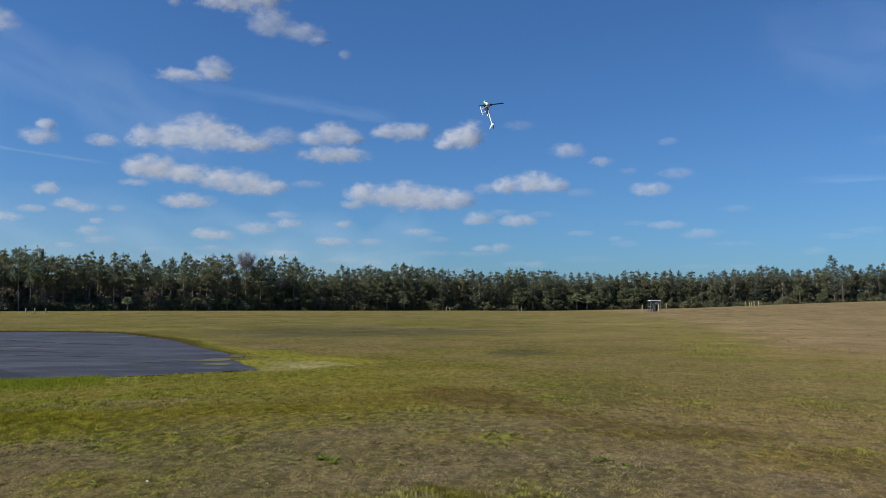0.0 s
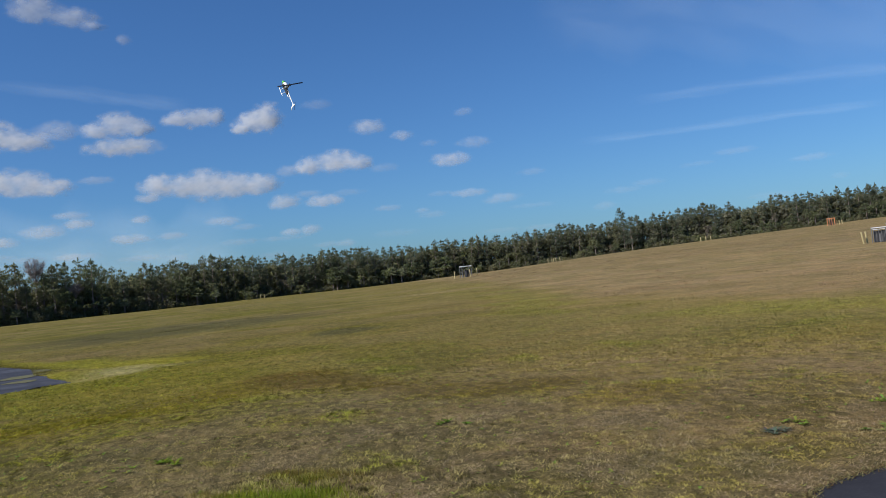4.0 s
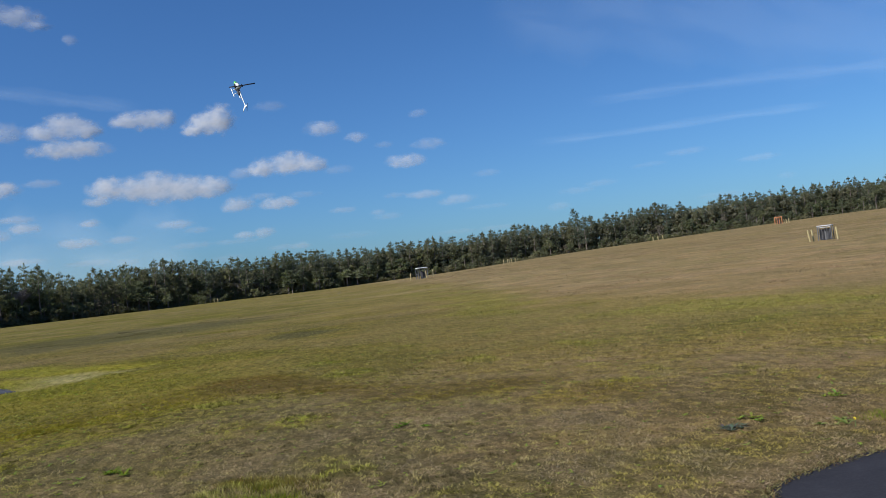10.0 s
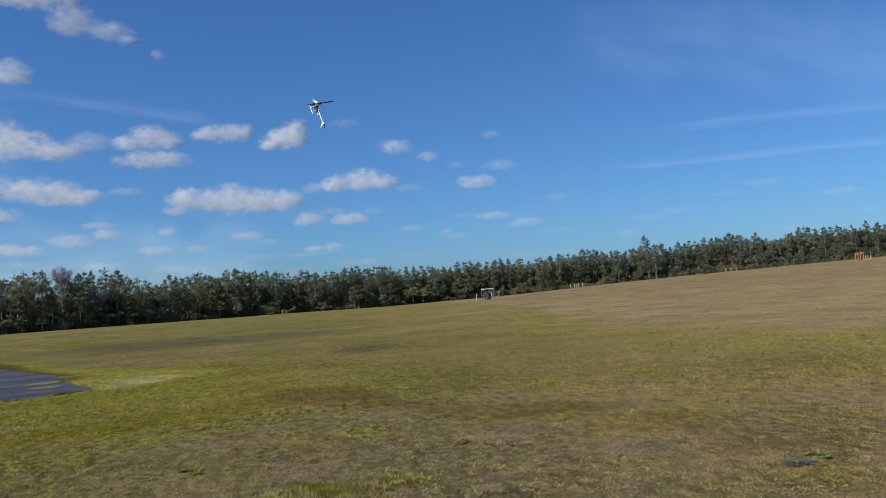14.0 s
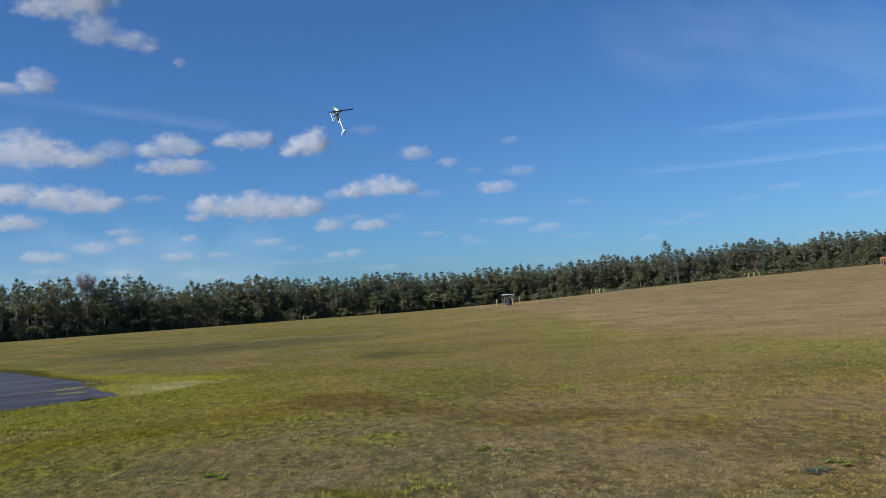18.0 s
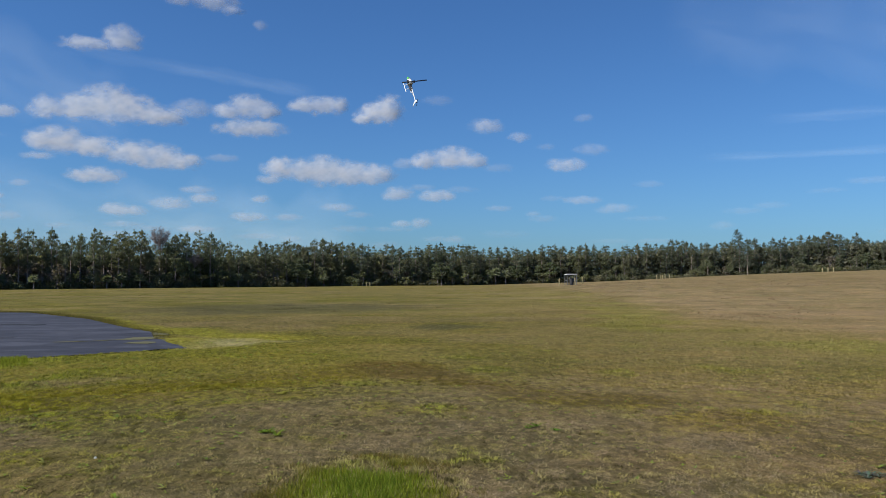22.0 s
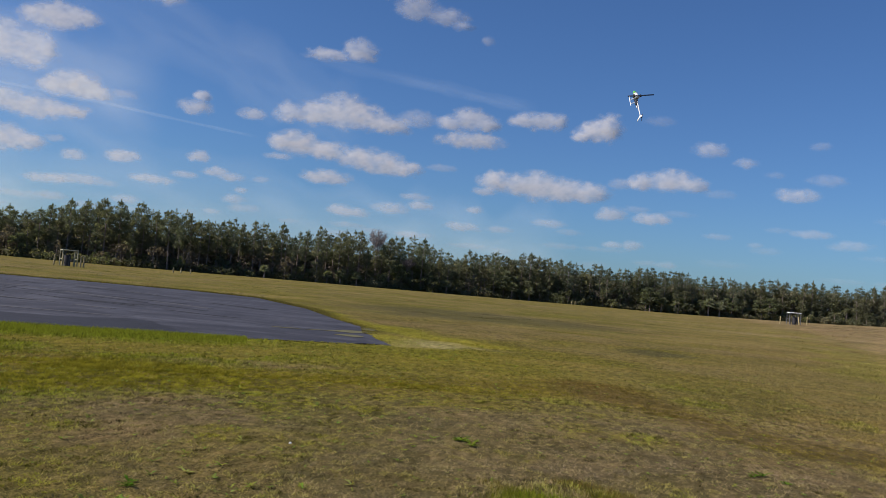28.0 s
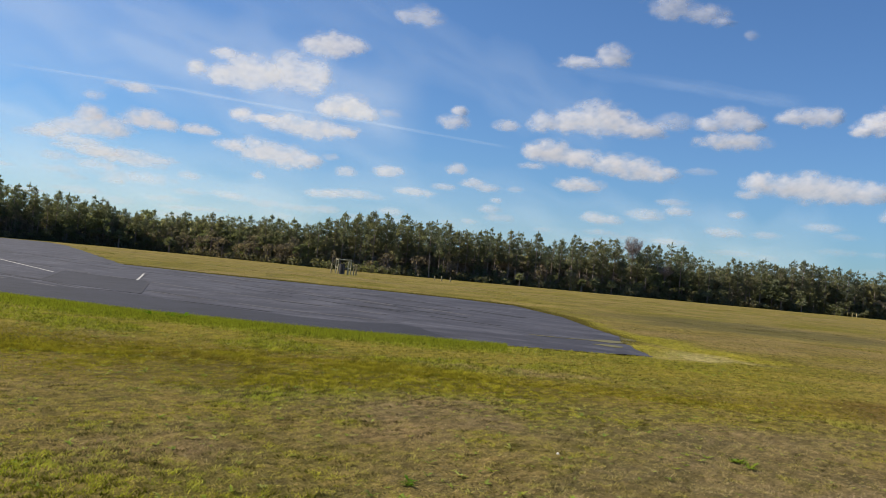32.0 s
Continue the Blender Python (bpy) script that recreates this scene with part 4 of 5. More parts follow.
def broadleaf(seed, tall=5.0, wide=2.2, tone=(0.05, 0.068, 0.02), low=0.02, leaves=34, leaf_size=0.22):
    """A bushy oak or holly of the wood's edge, leafy to the ground."""
    g = np.random.default_rng(seed)
    wood, leaf = [pole([(0, 0, -0.2), (0.1, 0, tall * 0.35), (0.0, 0.1, tall * 0.7)], (0.12, 0.09, 0.04))], []
    for k in range(int(7 + 3.2 * wide + tall)):
        a, u = g.random() * 6.283, g.random()
        z = tall * (low + (0.9 - low) * u)
        rr = wide * math.sqrt(max(0.05, 1 - (2 * u - 0.7) ** 2 / 1.7)) * (0.3 + 0.6 * g.random())
        p = np.array((math.cos(a) * rr, math.sin(a) * rr, z))
        if k % 3 == 0:
            wood.append(stick((0, 0, z * 0.55), p, 0.03, (0.09, 0.075, 0.06)))
        leaf.append(spray(g, p, 0.62 + 0.4 * g.random(), leaves, leaf_size, np.array(tone) * (0.7 + 0.6 * g.random()), 0.8, 0.3, 0.45))
    return join(wood), join(leaf)


def palm(seed, tall=4.2, tone=(0.2, 0.22, 0.12)):
    """A cabbage palm: stubby trunk and a ball of drooping fans."""
    g = np.random.default_rng(seed)
    wood, leaf = [pole([(0, 0, -0.2), (0.05, 0, tall * 0.65)], (0.2, 0.17), tone=(0.11, 0.095, 0.075))], []
    top = np.array((0.05, 0, tall * 0.65))
    for k in range(34):
        a, e = g.random() * 6.283, -0.5 + 1.9 * g.random()
        d = np.array((math.cos(a) * math.cos(e), math.sin(a) * math.cos(e), math.sin(e)))
        root = top + d * 0.8
        side = np.cross(d, (0, 0, 1))
        side /= np.linalg.norm(side) + 1e-6
        wood.append(stick(top, root, 0.02, (0.12, 0.13, 0.05)))
        vs = []
        for q in range(9):
            b = (q - 4) * 0.33
            ray = d * math.cos(b) + side * math.sin(b) + np.array((0, 0, -0.22 * abs(q - 4) / 4))
            w = np.cross(ray, d + 0.3) * 0.16
            vs += [root - w, root + w, root + ray * (1.0 + 0.3 * g.random())]
        leaf.append((np.array(vs), np.arange(27).reshape(-1, 3), np.tile(np.array(tone) * (0.6 + 0.8 * g.random()), (27, 1))))
    return join(wood), join(leaf)


def bare_tree(seed, tall=11.0, wide=2.4, tone=(0.15, 0.125, 0.125)):
    """A leafless grey tree: limbs that fork into a rounded haze of fine twigs."""
    g = np.random.default_rng(seed)
    wood = [pole([(0, 0, -0.2), (0.1, 0, tall * 0.4), (0, 0.1, tall * 0.8)], (0.2, 0.15, 0.05), tone=tone)]
    twig = []
    heart = np.array((0.0, 0.0, tall - wide * 0.95))
    for k in range(60):
        d = g.normal(size=3)
        d /= np.linalg.norm(d)
        d[2] = d[2] * 0.85 if d[2] > 0 else d[2] * 0.6
        root = np.array((0.05, 0.05, tall * (0.5 + 0.22 * g.random())))
        end = heart + d * wide * (0.55 + 0.4 * g.random())
        wood.append(stick(root, end, 0.045, tone))
        for _ in range(34):
            p = root + (end - root) * (0.55 + 0.45 * g.random())
            twig.append(stick(p, p + g.normal(size=3) * np.array((0.42, 0.42, 0.36)) + 0.22 * d, 0.026, tone))
    return join(wood), join(twig)


def edge_of_wood(az):
    """Distance to the front of the trees, by compass direction."""
    return np.interp(az, [-75, -58, -50, -45, -38, -30, -20, -10, 0, 12, 25, 60], [214, 222, 234, 240, 222, 212, 218, 236, 252, 276, 296, 310])


PINES = [pine(q, 12.0, b, sp, 1.0, t) for q, b, sp, t in (
    (1, 0.10, 1.9, (0.165, 0.176, 0.108)), (2, 0.16, 2.1, (0.147, 0.163, 0.108)), (3, 0.08, 1.7, (0.189, 0.189, 0.108)), (4, 0.20, 2.2, (0.144, 0.164, 0.119)),
    (5, 0.36, 2.2, (0.173, 0.173, 0.101)), (6, 0.42, 1.9, (0.153, 0.173, 0.122)), (7, 0.38, 2.1, (0.185, 0.181, 0.114)), (8, 0.46, 2.0, (0.164, 0.178, 0.112)))]
TOPS = [pine(q, 12.0, b, sp, 0.7, t) for q, b, sp, t in ((11, 0.5, 1.8, (0.156, 0.171, 0.114)), (12, 0.55, 2.0, (0.147, 0.165, 0.119)), (13, 0.48, 1.6, (0.173, 0.181, 0.112)))]
BUSHES = [broadleaf(20 + s, tl, w, t) for s, (tl, w, t) in enumerate((
    (4.5, 2.0, (0.134, 0.148, 0.066)), (6.5, 2.4, (0.112, 0.133, 0.062)), (3.2, 1.9, (0.161, 0.165, 0.075)), (7.0, 2.2, (0.140, 0.151, 0.074)), (2.0, 1.7, (0.176, 0.164, 0.089))))]
BRUSH = [broadleaf(40 + s, tl, w, t, 0.02, 16) for s, (tl, w, t) in enumerate(((4.2, 1.9, (0.148, 0.121, 0.090)), (5.6, 1.9, (0.140, 0.121, 0.090)), (1.3, 1.3, (0.156, 0.148, 0.078)), (1.0, 1.2, (0.140, 0.152, 0.074))))]


BACKING = [broadleaf(60 + s, 8.5, 2.6, (0.21, 0.205, 0.13), 0.0, 15, 0.5) for s in range(3)]


def merged(wood, leaf):
    """Wood and leaves of one plant as one set of arrays, with a material index per face."""
    v, f, c = join([wood, leaf])
    return v, f, c, np.concatenate([np.zeros(len(wood[1]), int), np.ones(len(leaf[1]), int)])


def placed(piece, at, turn, scale, widen=1.0, shade=1.0):
    v, f, c, m = piece
    ca, sa = math.cos(turn), math.sin(turn)
    w = v * np.array((scale * widen, scale * widen, scale))
    w = np.stack([w[:, 0] * ca - w[:, 1] * sa, w[:, 0] * sa + w[:, 1] * ca, w[:, 2]], -1) + np.array(at)
    return w, f, c * shade, m


def plant_object(name, plant, label, category, group=""):
    """One tree as a thing with its trunk and crown."""
    (wv, wf, wc), (lv, lf, lc) = plant
    root = new(name)
    trunk = raw_mesh("trunk", wv, wf, [M_BARK], tint={"tint": wc})
    crown = raw_mesh("crown", lv, lf, [M_LEAF], tint={"tint": lc})
    trunk.parent = crown.parent = root
    return tagged(root, label, category, group)


WOODY = [broadleaf(70 + s, 7.0, 2.6, (0.25, 0.205, 0.175), 0.0, 12, 0.4) for s in range(2)]
WIDE_WOODY = [merged(*p) for p in WOODY]
WIDE_PINES, WIDE_TOPS, WIDE_BUSHES, WIDE_BRUSH, WIDE_BACKING = [[merged(*p) for p in kind] for kind in (PINES, TOPS, BUSHES, BRUSH, BACKING)]
stock = [plant_object("pine_tree", p, "slender dark green pine at the edge of the wood", "tree", "pines along the edge of the wood") for p in PINES]
free = list(range(8))
masses = []
singles = 0


for row in range(4):
    az = -64.0 + 0.2 * row
    while az < 54:
        r = float(edge_of_wood(az)) + row * 4.2 + RNG.normal(0, 1.4)
        step = 2.5 if row < 2 else 2.1
        az += math.degrees(step * (0.65 + 0.7 * RNG.random()) / r)
        clump = value_noise(np.array([az * 0.55]), np.array([3.0]))[0]
        # the stand is older and taller in one stretch, younger behind the mound
        mean = np.interp(az, [-75, -56, -52, -47, -38, -33, -20, -8, 5, 30, 60], [14.5, 14.2, 11.2, 10.4, 11.6, 13.3, 13.6, 12.6, 11.7, 11.2, 11.0])
        tall = mean * (0.78 + 0.18 * clump + 0.26 * RNG.random() ** 1.6) + (0.3 if row > 1 else 0)
        if abs(az + 13.6) < 0.75 or abs(az + 11.4) < 0.3:      # a gap round the leafless tree
            tall *= 0.84
        at = at_az(az, r)
        open_stand = -34 < az < -12                  # here the trunks stand clear of undergrowth
        k = int(RNG.integers(8)) if not open_stand or RNG.random() < 0.25 else int(RNG.integers(4, 8))
        if az > -4 and RNG.random() < 0.8:           # leafy to the ground beside the mound
            k = k % 4
        turn, size, wide = RNG.random() * 6.283, tall / 12.0, 0.8 + 0.4 * RNG.random()
        if row == 0 and -58 < az < 50 and singles < 130 and RNG.random() < 0.72:
            m = Matrix.Translation(at) @ Matrix.Rotation(turn, 4, "Z")
            if free and k in free:
                stock[k].matrix_basis = m
                stock[k].scale = (size * wide, size * wide, size)
                free.remove(k)
            else:
                copy = copy_thing(stock[k], m)
                copy.scale = (size * wide, size * wide, size)
            singles += 1
        else:
            masses.append(placed(WIDE_PINES[k] if row < 1 else WIDE_TOPS[k % 3], at, turn, size, wide, 0.85 + 0.3 * RNG.random()))
for k in free:
    stock[k].matrix_basis = Matrix.Translation(at_az(-20 + 6 * k, float(edge_of_wood(-20 + 6 * k)) + 1))
for row, (step, back) in enumerate(((2.2, -2.3), (2.4, 0.8), (2.8, 5.0))):
    az = -64.0
    while az < 54:
        r = float(edge_of_wood(az)) + back + RNG.normal(0, 1.0)
        az += math.degrees(step * (0.5 + RNG.random()) / r)
        big = value_noise(np.array([az * 0.8]), np.array([11.0]))[0]
        k = int(RNG.integers(5))
        size = (0.5 + 0.75 * big) * (0.95, 1.15, 1.35)[row] * (0.55 if -34 < az < -14 else 1.0)
        masses.append(placed(WIDE_BUSHES[k], at_az(az, r), RNG.random() * 6.283, size, 1.15, 0.8 + 0.5 * RNG.random()))
# the depth of the wood
for k in range(380):
    az = -64.0 + 118 * (k + RNG.random()) / 380
    masses.append(placed(WIDE_BACKING[k % 3], at_az(az, float(edge_of_wood(az)) + 6 + 9 * (k % 2)), RNG.random() * 6.283, 0.95 + 0.25 * RNG.random(), 1.1, 0.8 + 0.4 * RNG.random()))
for k in range(150):
    az = -40.0 + 34 * (k + RNG.random()) / 150
    masses.append(placed(WIDE_BACKING[k % 3], at_az(az, float(edge_of_wood(az)) + 20 + 6 * (k % 2)), RNG.random() * 6.283, 0.8 + 0.2 * RNG.random(), 1.25, 0.8 + 0.4 * RNG.random()))
for k in range(420):
    az = -64.0 + 118 * (k + RNG.random()) / 420
    if not -33 < az < -13:                     # young growth fills the foot of the stand
        masses.append(placed(WIDE_BACKING[k % 3], at_az(az, float(edge_of_wood(az)) + 1.0 + 4 * RNG.random()), RNG.random() * 6.283, (0.5 + 0.4 * RNG.random()) * (1 + 0.35 * (az > -4)), 1.2, 0.75 + 0.4 * RNG.random()))
for k in range(150):                           # leafless undergrowth between the trunks of the open stand
    az = -35.0 + 24 * (k + RNG.random()) / 150
    masses.append(placed(WIDE_WOODY[k % 2], at_az(az, float(edge_of_wood(az)) + 2.0 + 8 * RNG.random()), RNG.random() * 6.283, 0.55 + 0.4 * RNG.random(), 1.2, 0.8 + 0.4 * RNG.random()))
# leafless brown brush, and low scrub along the foot of the wood
for k in range(560):
    az = -64.0 + 118 * (k + RNG.random()) / 560
    r = float(edge_of_wood(az)) - 2.6 + RNG.normal(0, 0.7)
    masses.append(placed(WIDE_BRUSH[2 + k % 2], at_az(az, r), RNG.random() * 6.283, 0.5 + 0.9 * RNG.random(), 1.2, 0.75 + 0.5 * RNG.random()))
for k in range(90):
    az = -60 + 24 * RNG.random() if k % 3 else -36 + 90 * RNG.random()
    masses.append(placed(WIDE_BRUSH[k % 2], at_az(az, float(edge_of_wood(az)) - 3.4 + 2.4 * RNG.random()), RNG.random() * 6.283, 0.75 + 0.6 * RNG.random(), 1.0, 0.8 + 0.4 * RNG.random()))
vs, fs, cs, ms, k = [], [], [], [], 0
for v, f, c, m in masses:
    vs.append(v)
    fs.append(f + k)
    cs.append(c)
    ms.append(m)
    k += len(v)
wood = raw_mesh("pine_forest", np.concatenate(vs), np.concatenate(fs), [M_BARK, M_LEAF], np.concatenate(ms), {"tint": np.concatenate(cs)})
tagged(wood, "dense wood of dark green pines and shrubs behind the field", "forest", kind="stuff")

tall_pine = pine(41, 17.2, 0.72, 2.3, 1.3, (0.09, 0.11, 0.05))
t = plant_object("tall_pine_tree", tall_pine, "lone tall pine with open crown standing above the wood", "tree")
t.matrix_basis = Matrix.Translation(at_az(24.9, 318))
g = bare_tree(51, 16.8, 3.0)
t = plant_object("bare_tree", g, "leafless grey-brown tree standing among the pines", "tree")
t.matrix_basis = Matrix.Translation(at_az(-13.6, 231))
t.children[0].data.materials[0] = t.children[1].data.materials[0] = M_TWIG
t = copy_thing(t, Matrix.Translation(at_az(-11.4, 231)) @ Matrix.Rotation(2.0, 4, "Z"))
t.scale = (0.8, 0.8, 0.56)
tagged(t, "small leafless grey tree at the edge of the pines", "tree")
first = None
for az, size in ((-47.7, 1.1), (-44.6, 1.0), (-15.9, 1.0), (-14.8, 0.9), (-16.8, 0.8), (-4.1, 1.15), (-2.9, 0.9), (4.9, 1.0), (5.9, 1.1), (7.0, 1.25), (8.9, 1.3), (9.6, 1.1), (-8.6, 0.9), (-21.0, 0.8)):
    m = at_az(az, float(edge_of_wood(az)) - 4.6)
    m = Matrix.Translation(m) @ Matrix.Rotation(az, 4, "Z")
    if first is None:
        first = plant_object("palm_tree", palm(61), "low cabbage palm with drooping grey-green fans before the pines", "palm", "palms at the edge of the wood")
        first.matrix_basis = m
        t = first
    else:
        t = copy_thing(first, m)
    t.scale = (size, size, size)


# ---------------------------------------------------------------- wells and posts
def bollard(at, tall=1.25, radius=0.09, tilt=(0, 0), material=None, label="cream yellow guard post with domed top standing in grass", group="guard posts"):
    ob = new("guard_post")
    up = Vector((math.sin(radians(tilt[0])), math.sin(radians(tilt[1])), 1)).normalized()
    base = Vector((0, 0, -0.1))
    part("post", bar(base, base + up * (tall + 0.1), radius, sides=12), material or M_POST, ob)
    rings = [[base + up * (tall + 0.1 + radius * 0.6 * math.sin(q)) + Vector((radius * math.cos(q) * math.cos(a), radius * math.cos(q) * math.sin(a), 0)) for a in [6.283 * k / 12 for k in range(12)]] for q in (0, 0.5, 1.0, 1.45)]
    part("cap", loft(rings), material or M_POST, ob)
    ob.location = at
    return tagged(ob, label, "post", group)


def rail_frame(name, wide, deep, tall, pipe, material, label, cross=True, legs=None):
    """A well's pipe frame: posts, rails, the wellhead pipe and its valve."""
    ob = new(name)
    for x in (-wide / 2, wide / 2):
        for y in (-deep / 2, deep / 2):
            part("upright", bar((x, y, -0.1), (x, y, tall), pipe), legs or material, ob)
    for y in (-deep / 2, deep / 2):
        part("top_rail", bar((-wide / 2 - pipe, y, tall), (wide / 2 + pipe, y, tall), pipe * 1.15), material, ob)
    for x in (-wide / 2, wide / 2):
        part("side_rail", bar((x, -deep / 2, tall), (x, deep / 2, tall), pipe), material, ob)
        if cross:
            part("brace", bar((x, -deep / 2, tall * 0.45), (x, deep / 2, tall * 0.45), pipe * 0.7), legs or material, ob)
    head = part("wellhead", bar((0, 0, -0.1), (0, 0, tall * 0.62), 0.11, sides=12), M_PIPE_GREY, ob)
    part("valve", block((0.3, 0.22, 0.24), (0, 0, tall * 0.66), 0.03), M_DARK, head)
    wheel = bmesh.new()
    bmesh.ops.create_cone(wheel, cap_ends=True, segments=14, radius1=0.16, radius2=0.16, depth=0.04, matrix=Matrix.Translation((0, 0, tall * 0.66 + 0.2)))
    part("valve_wheel", wheel, M_DARK, head)
    elbow = bmesh.new()
    tube(elbow, (0, 0, tall * 0.4), (wide * 0.36, 0, tall * 0.4), 0.07)
    tube(elbow, (wide * 0.36, 0, tall * 0.42), (wide * 0.36, 0, -0.1), 0.07)
    part("side_pipe", elbow, M_PIPE_GREY, ob)
    return tagged(ob, label, "gas well")


def facing(az, r):
    return Matrix.Translation(at_az(az, r)) @ Matrix.Rotation(radians(-az), 4, "Z")


def posts_round(az, r, offsets, **kw):
    for dx, dy, tx in offsets:
        m = facing(az, r) @ Vector((dx, dy, 0))
        m.z = float(height(np.array([m.x]), np.array([m.y]))[0])
        bollard(m, tilt=(tx, 0), **kw)


# white frame on the mound's shoulder
w = rail_frame("gas_well", 1.75, 1.2, 1.9, 0.06, M_PIPE_WHITE, "white-topped pipe frame round a gas wellhead with guard posts", legs=M_PIPE_GREY)
# dark cylinder added so that the inside of the frame looks dark
part("tank", bar((0.15, 0.1, -0.05), (0.15, 0.1, 1.2), 0.36, sides=16), M_DARK, w)
w.matrix_basis = facing(14.05, 147) @ Matrix.Rotation(0.35, 4, "Z")
part("sample_port", bar((-0.5, 0, -0.1), (-0.5, 0, 1.1), 0.06), M_DARK, w)
posts_round(14.05, 147, ((-2.0, -1.0, 1), (0.75, -1.4, -1), (1.95, 0.3, 2)))
# dark cage with leaning yellow posts
w = rail_frame("gas_well", 1.3, 1.05, 1.5, 0.05, M_PIPE_PALE, "dark galvanised cage round a gas wellhead on the mound", legs=M_PIPE_GREY)
w.matrix_basis = facing(40.38, 88) @ Matrix.Rotation(-0.2, 4, "Z")
w.scale = (0.92, 0.92, 0.92)
for k in range(5):
    part("cage_bar", bar((-0.5 + 0.25 * k, -0.52, 0.1), (-0.5 + 0.25 * k, -0.52, 1.45), 0.022), M_PIPE_GREY, w)
# two dark cylinders added to darken the inside of the cage
part("tank", bar((-0.3, 0.1, -0.05), (-0.3, 0.1, 1.15), 0.3, sides=16), M_DARK, w)
part("tank", bar((0.32, 0.1, -0.05), (0.32, 0.1, 1.2), 0.27, sides=16), M_DARK, w)
part("lower_rail", bar((-0.66, -0.52, 1.33), (0.66, -0.52, 1.33), 0.03), M_PIPE_PALE, w)
posts_round(40.38, 88, ((-1.4, -1.1, -9), (-1.1, -0.5, -7), (1.0, -0.7, -4)), tall=1.12, radius=0.08)
# weathered timber frame beyond the airstrip
w = rail_frame("gas_well", 1.9, 1.3, 2.1, 0.07, M_TIMBER, "weathered grey-green timber frame round a wellhead before the wood")
w.matrix_basis = facing(-33.12, 122) @ Matrix.Rotation(0.25, 4, "Z")
part("inner_post", bar((0.55, -0.4, -0.1), (0.62, -0.4, 1.9), 0.06), M_TIMBER, w)
# added dark cylinder that fills the timber frame's inside
part("tank", bar((-0.1, 0.3, -0.05), (-0.1, 0.3, 1.45), 0.42, sides=16), M_DARK, w)
posts_round(-33.12, 122, ((-1.75, -0.6, 4), (-0.75, -1.2, 3), (1.5, -0.8, 0), (1.9, 0.2, 0)), tall=1.4, radius=0.1, material=M_POST_WOOD, label="weathered timber guard post beside a wellhead frame", group="timber guard posts")
# orange frame far up the mound
w = rail_frame("gas_well", 1.5, 1.0, 1.55, 0.09, M_ORANGE, "rusty orange frame of a gas well high on the mound")
w.matrix_basis = facing(37.75, 205)
for k in (-0.25, 0.2):
    part("frame_bar", bar((k, -0.5, -0.1), (k, -0.5, 1.5), 0.07), M_ORANGE, w)
# dark cylinder added behind the bars to darken the frame's inside
part("tank", bar((0.0, 0.1, -0.05), (0.0, 0.1, 1.1), 0.4, sides=16), M_DARK, w)
posts_round(37.75, 205, ((1.15, 0, 2), (1.65, -1, -2), (2.2, 0, 0)), tall=0.9, radius=0.1)
# groups of posts along the far edge
posts_round(20.15, 225, ((-1.6, 0, 0), (-0.6, 1, 3), (0.5, -1, 0), (1.6, 0, -2), (-0.1, 2, 0)), tall=1.05, radius=0.11)
posts_round(30.2, 215, ((-1.2, 0, 0), (0, 1, 2), (1.2, 0, -2)), tall=1.0, radius=0.11)
posts_round(44.3, 205, ((-1.0, 0, 0), (-0.2, 1, 2), (0.45, 0, -2), (1.1, 0, 0)), tall=0.95, radius=0.1)
posts_round(-0.2, 246, ((-1.6, 0, 0), (-0.3, 1, 2), (0.9, 0, -2), (1.9, 0, 0)), tall=1.0, radius=0.11)
posts_round(-26.25, 168, ((-1.7, 0, 0), (-0.3, 0.6, 2), (1.5, 0, 0)), tall=0.9, radius=0.12, material=M_POST_WOOD, label="weathered timber guard post in grass near the wood", group="timber guard posts")


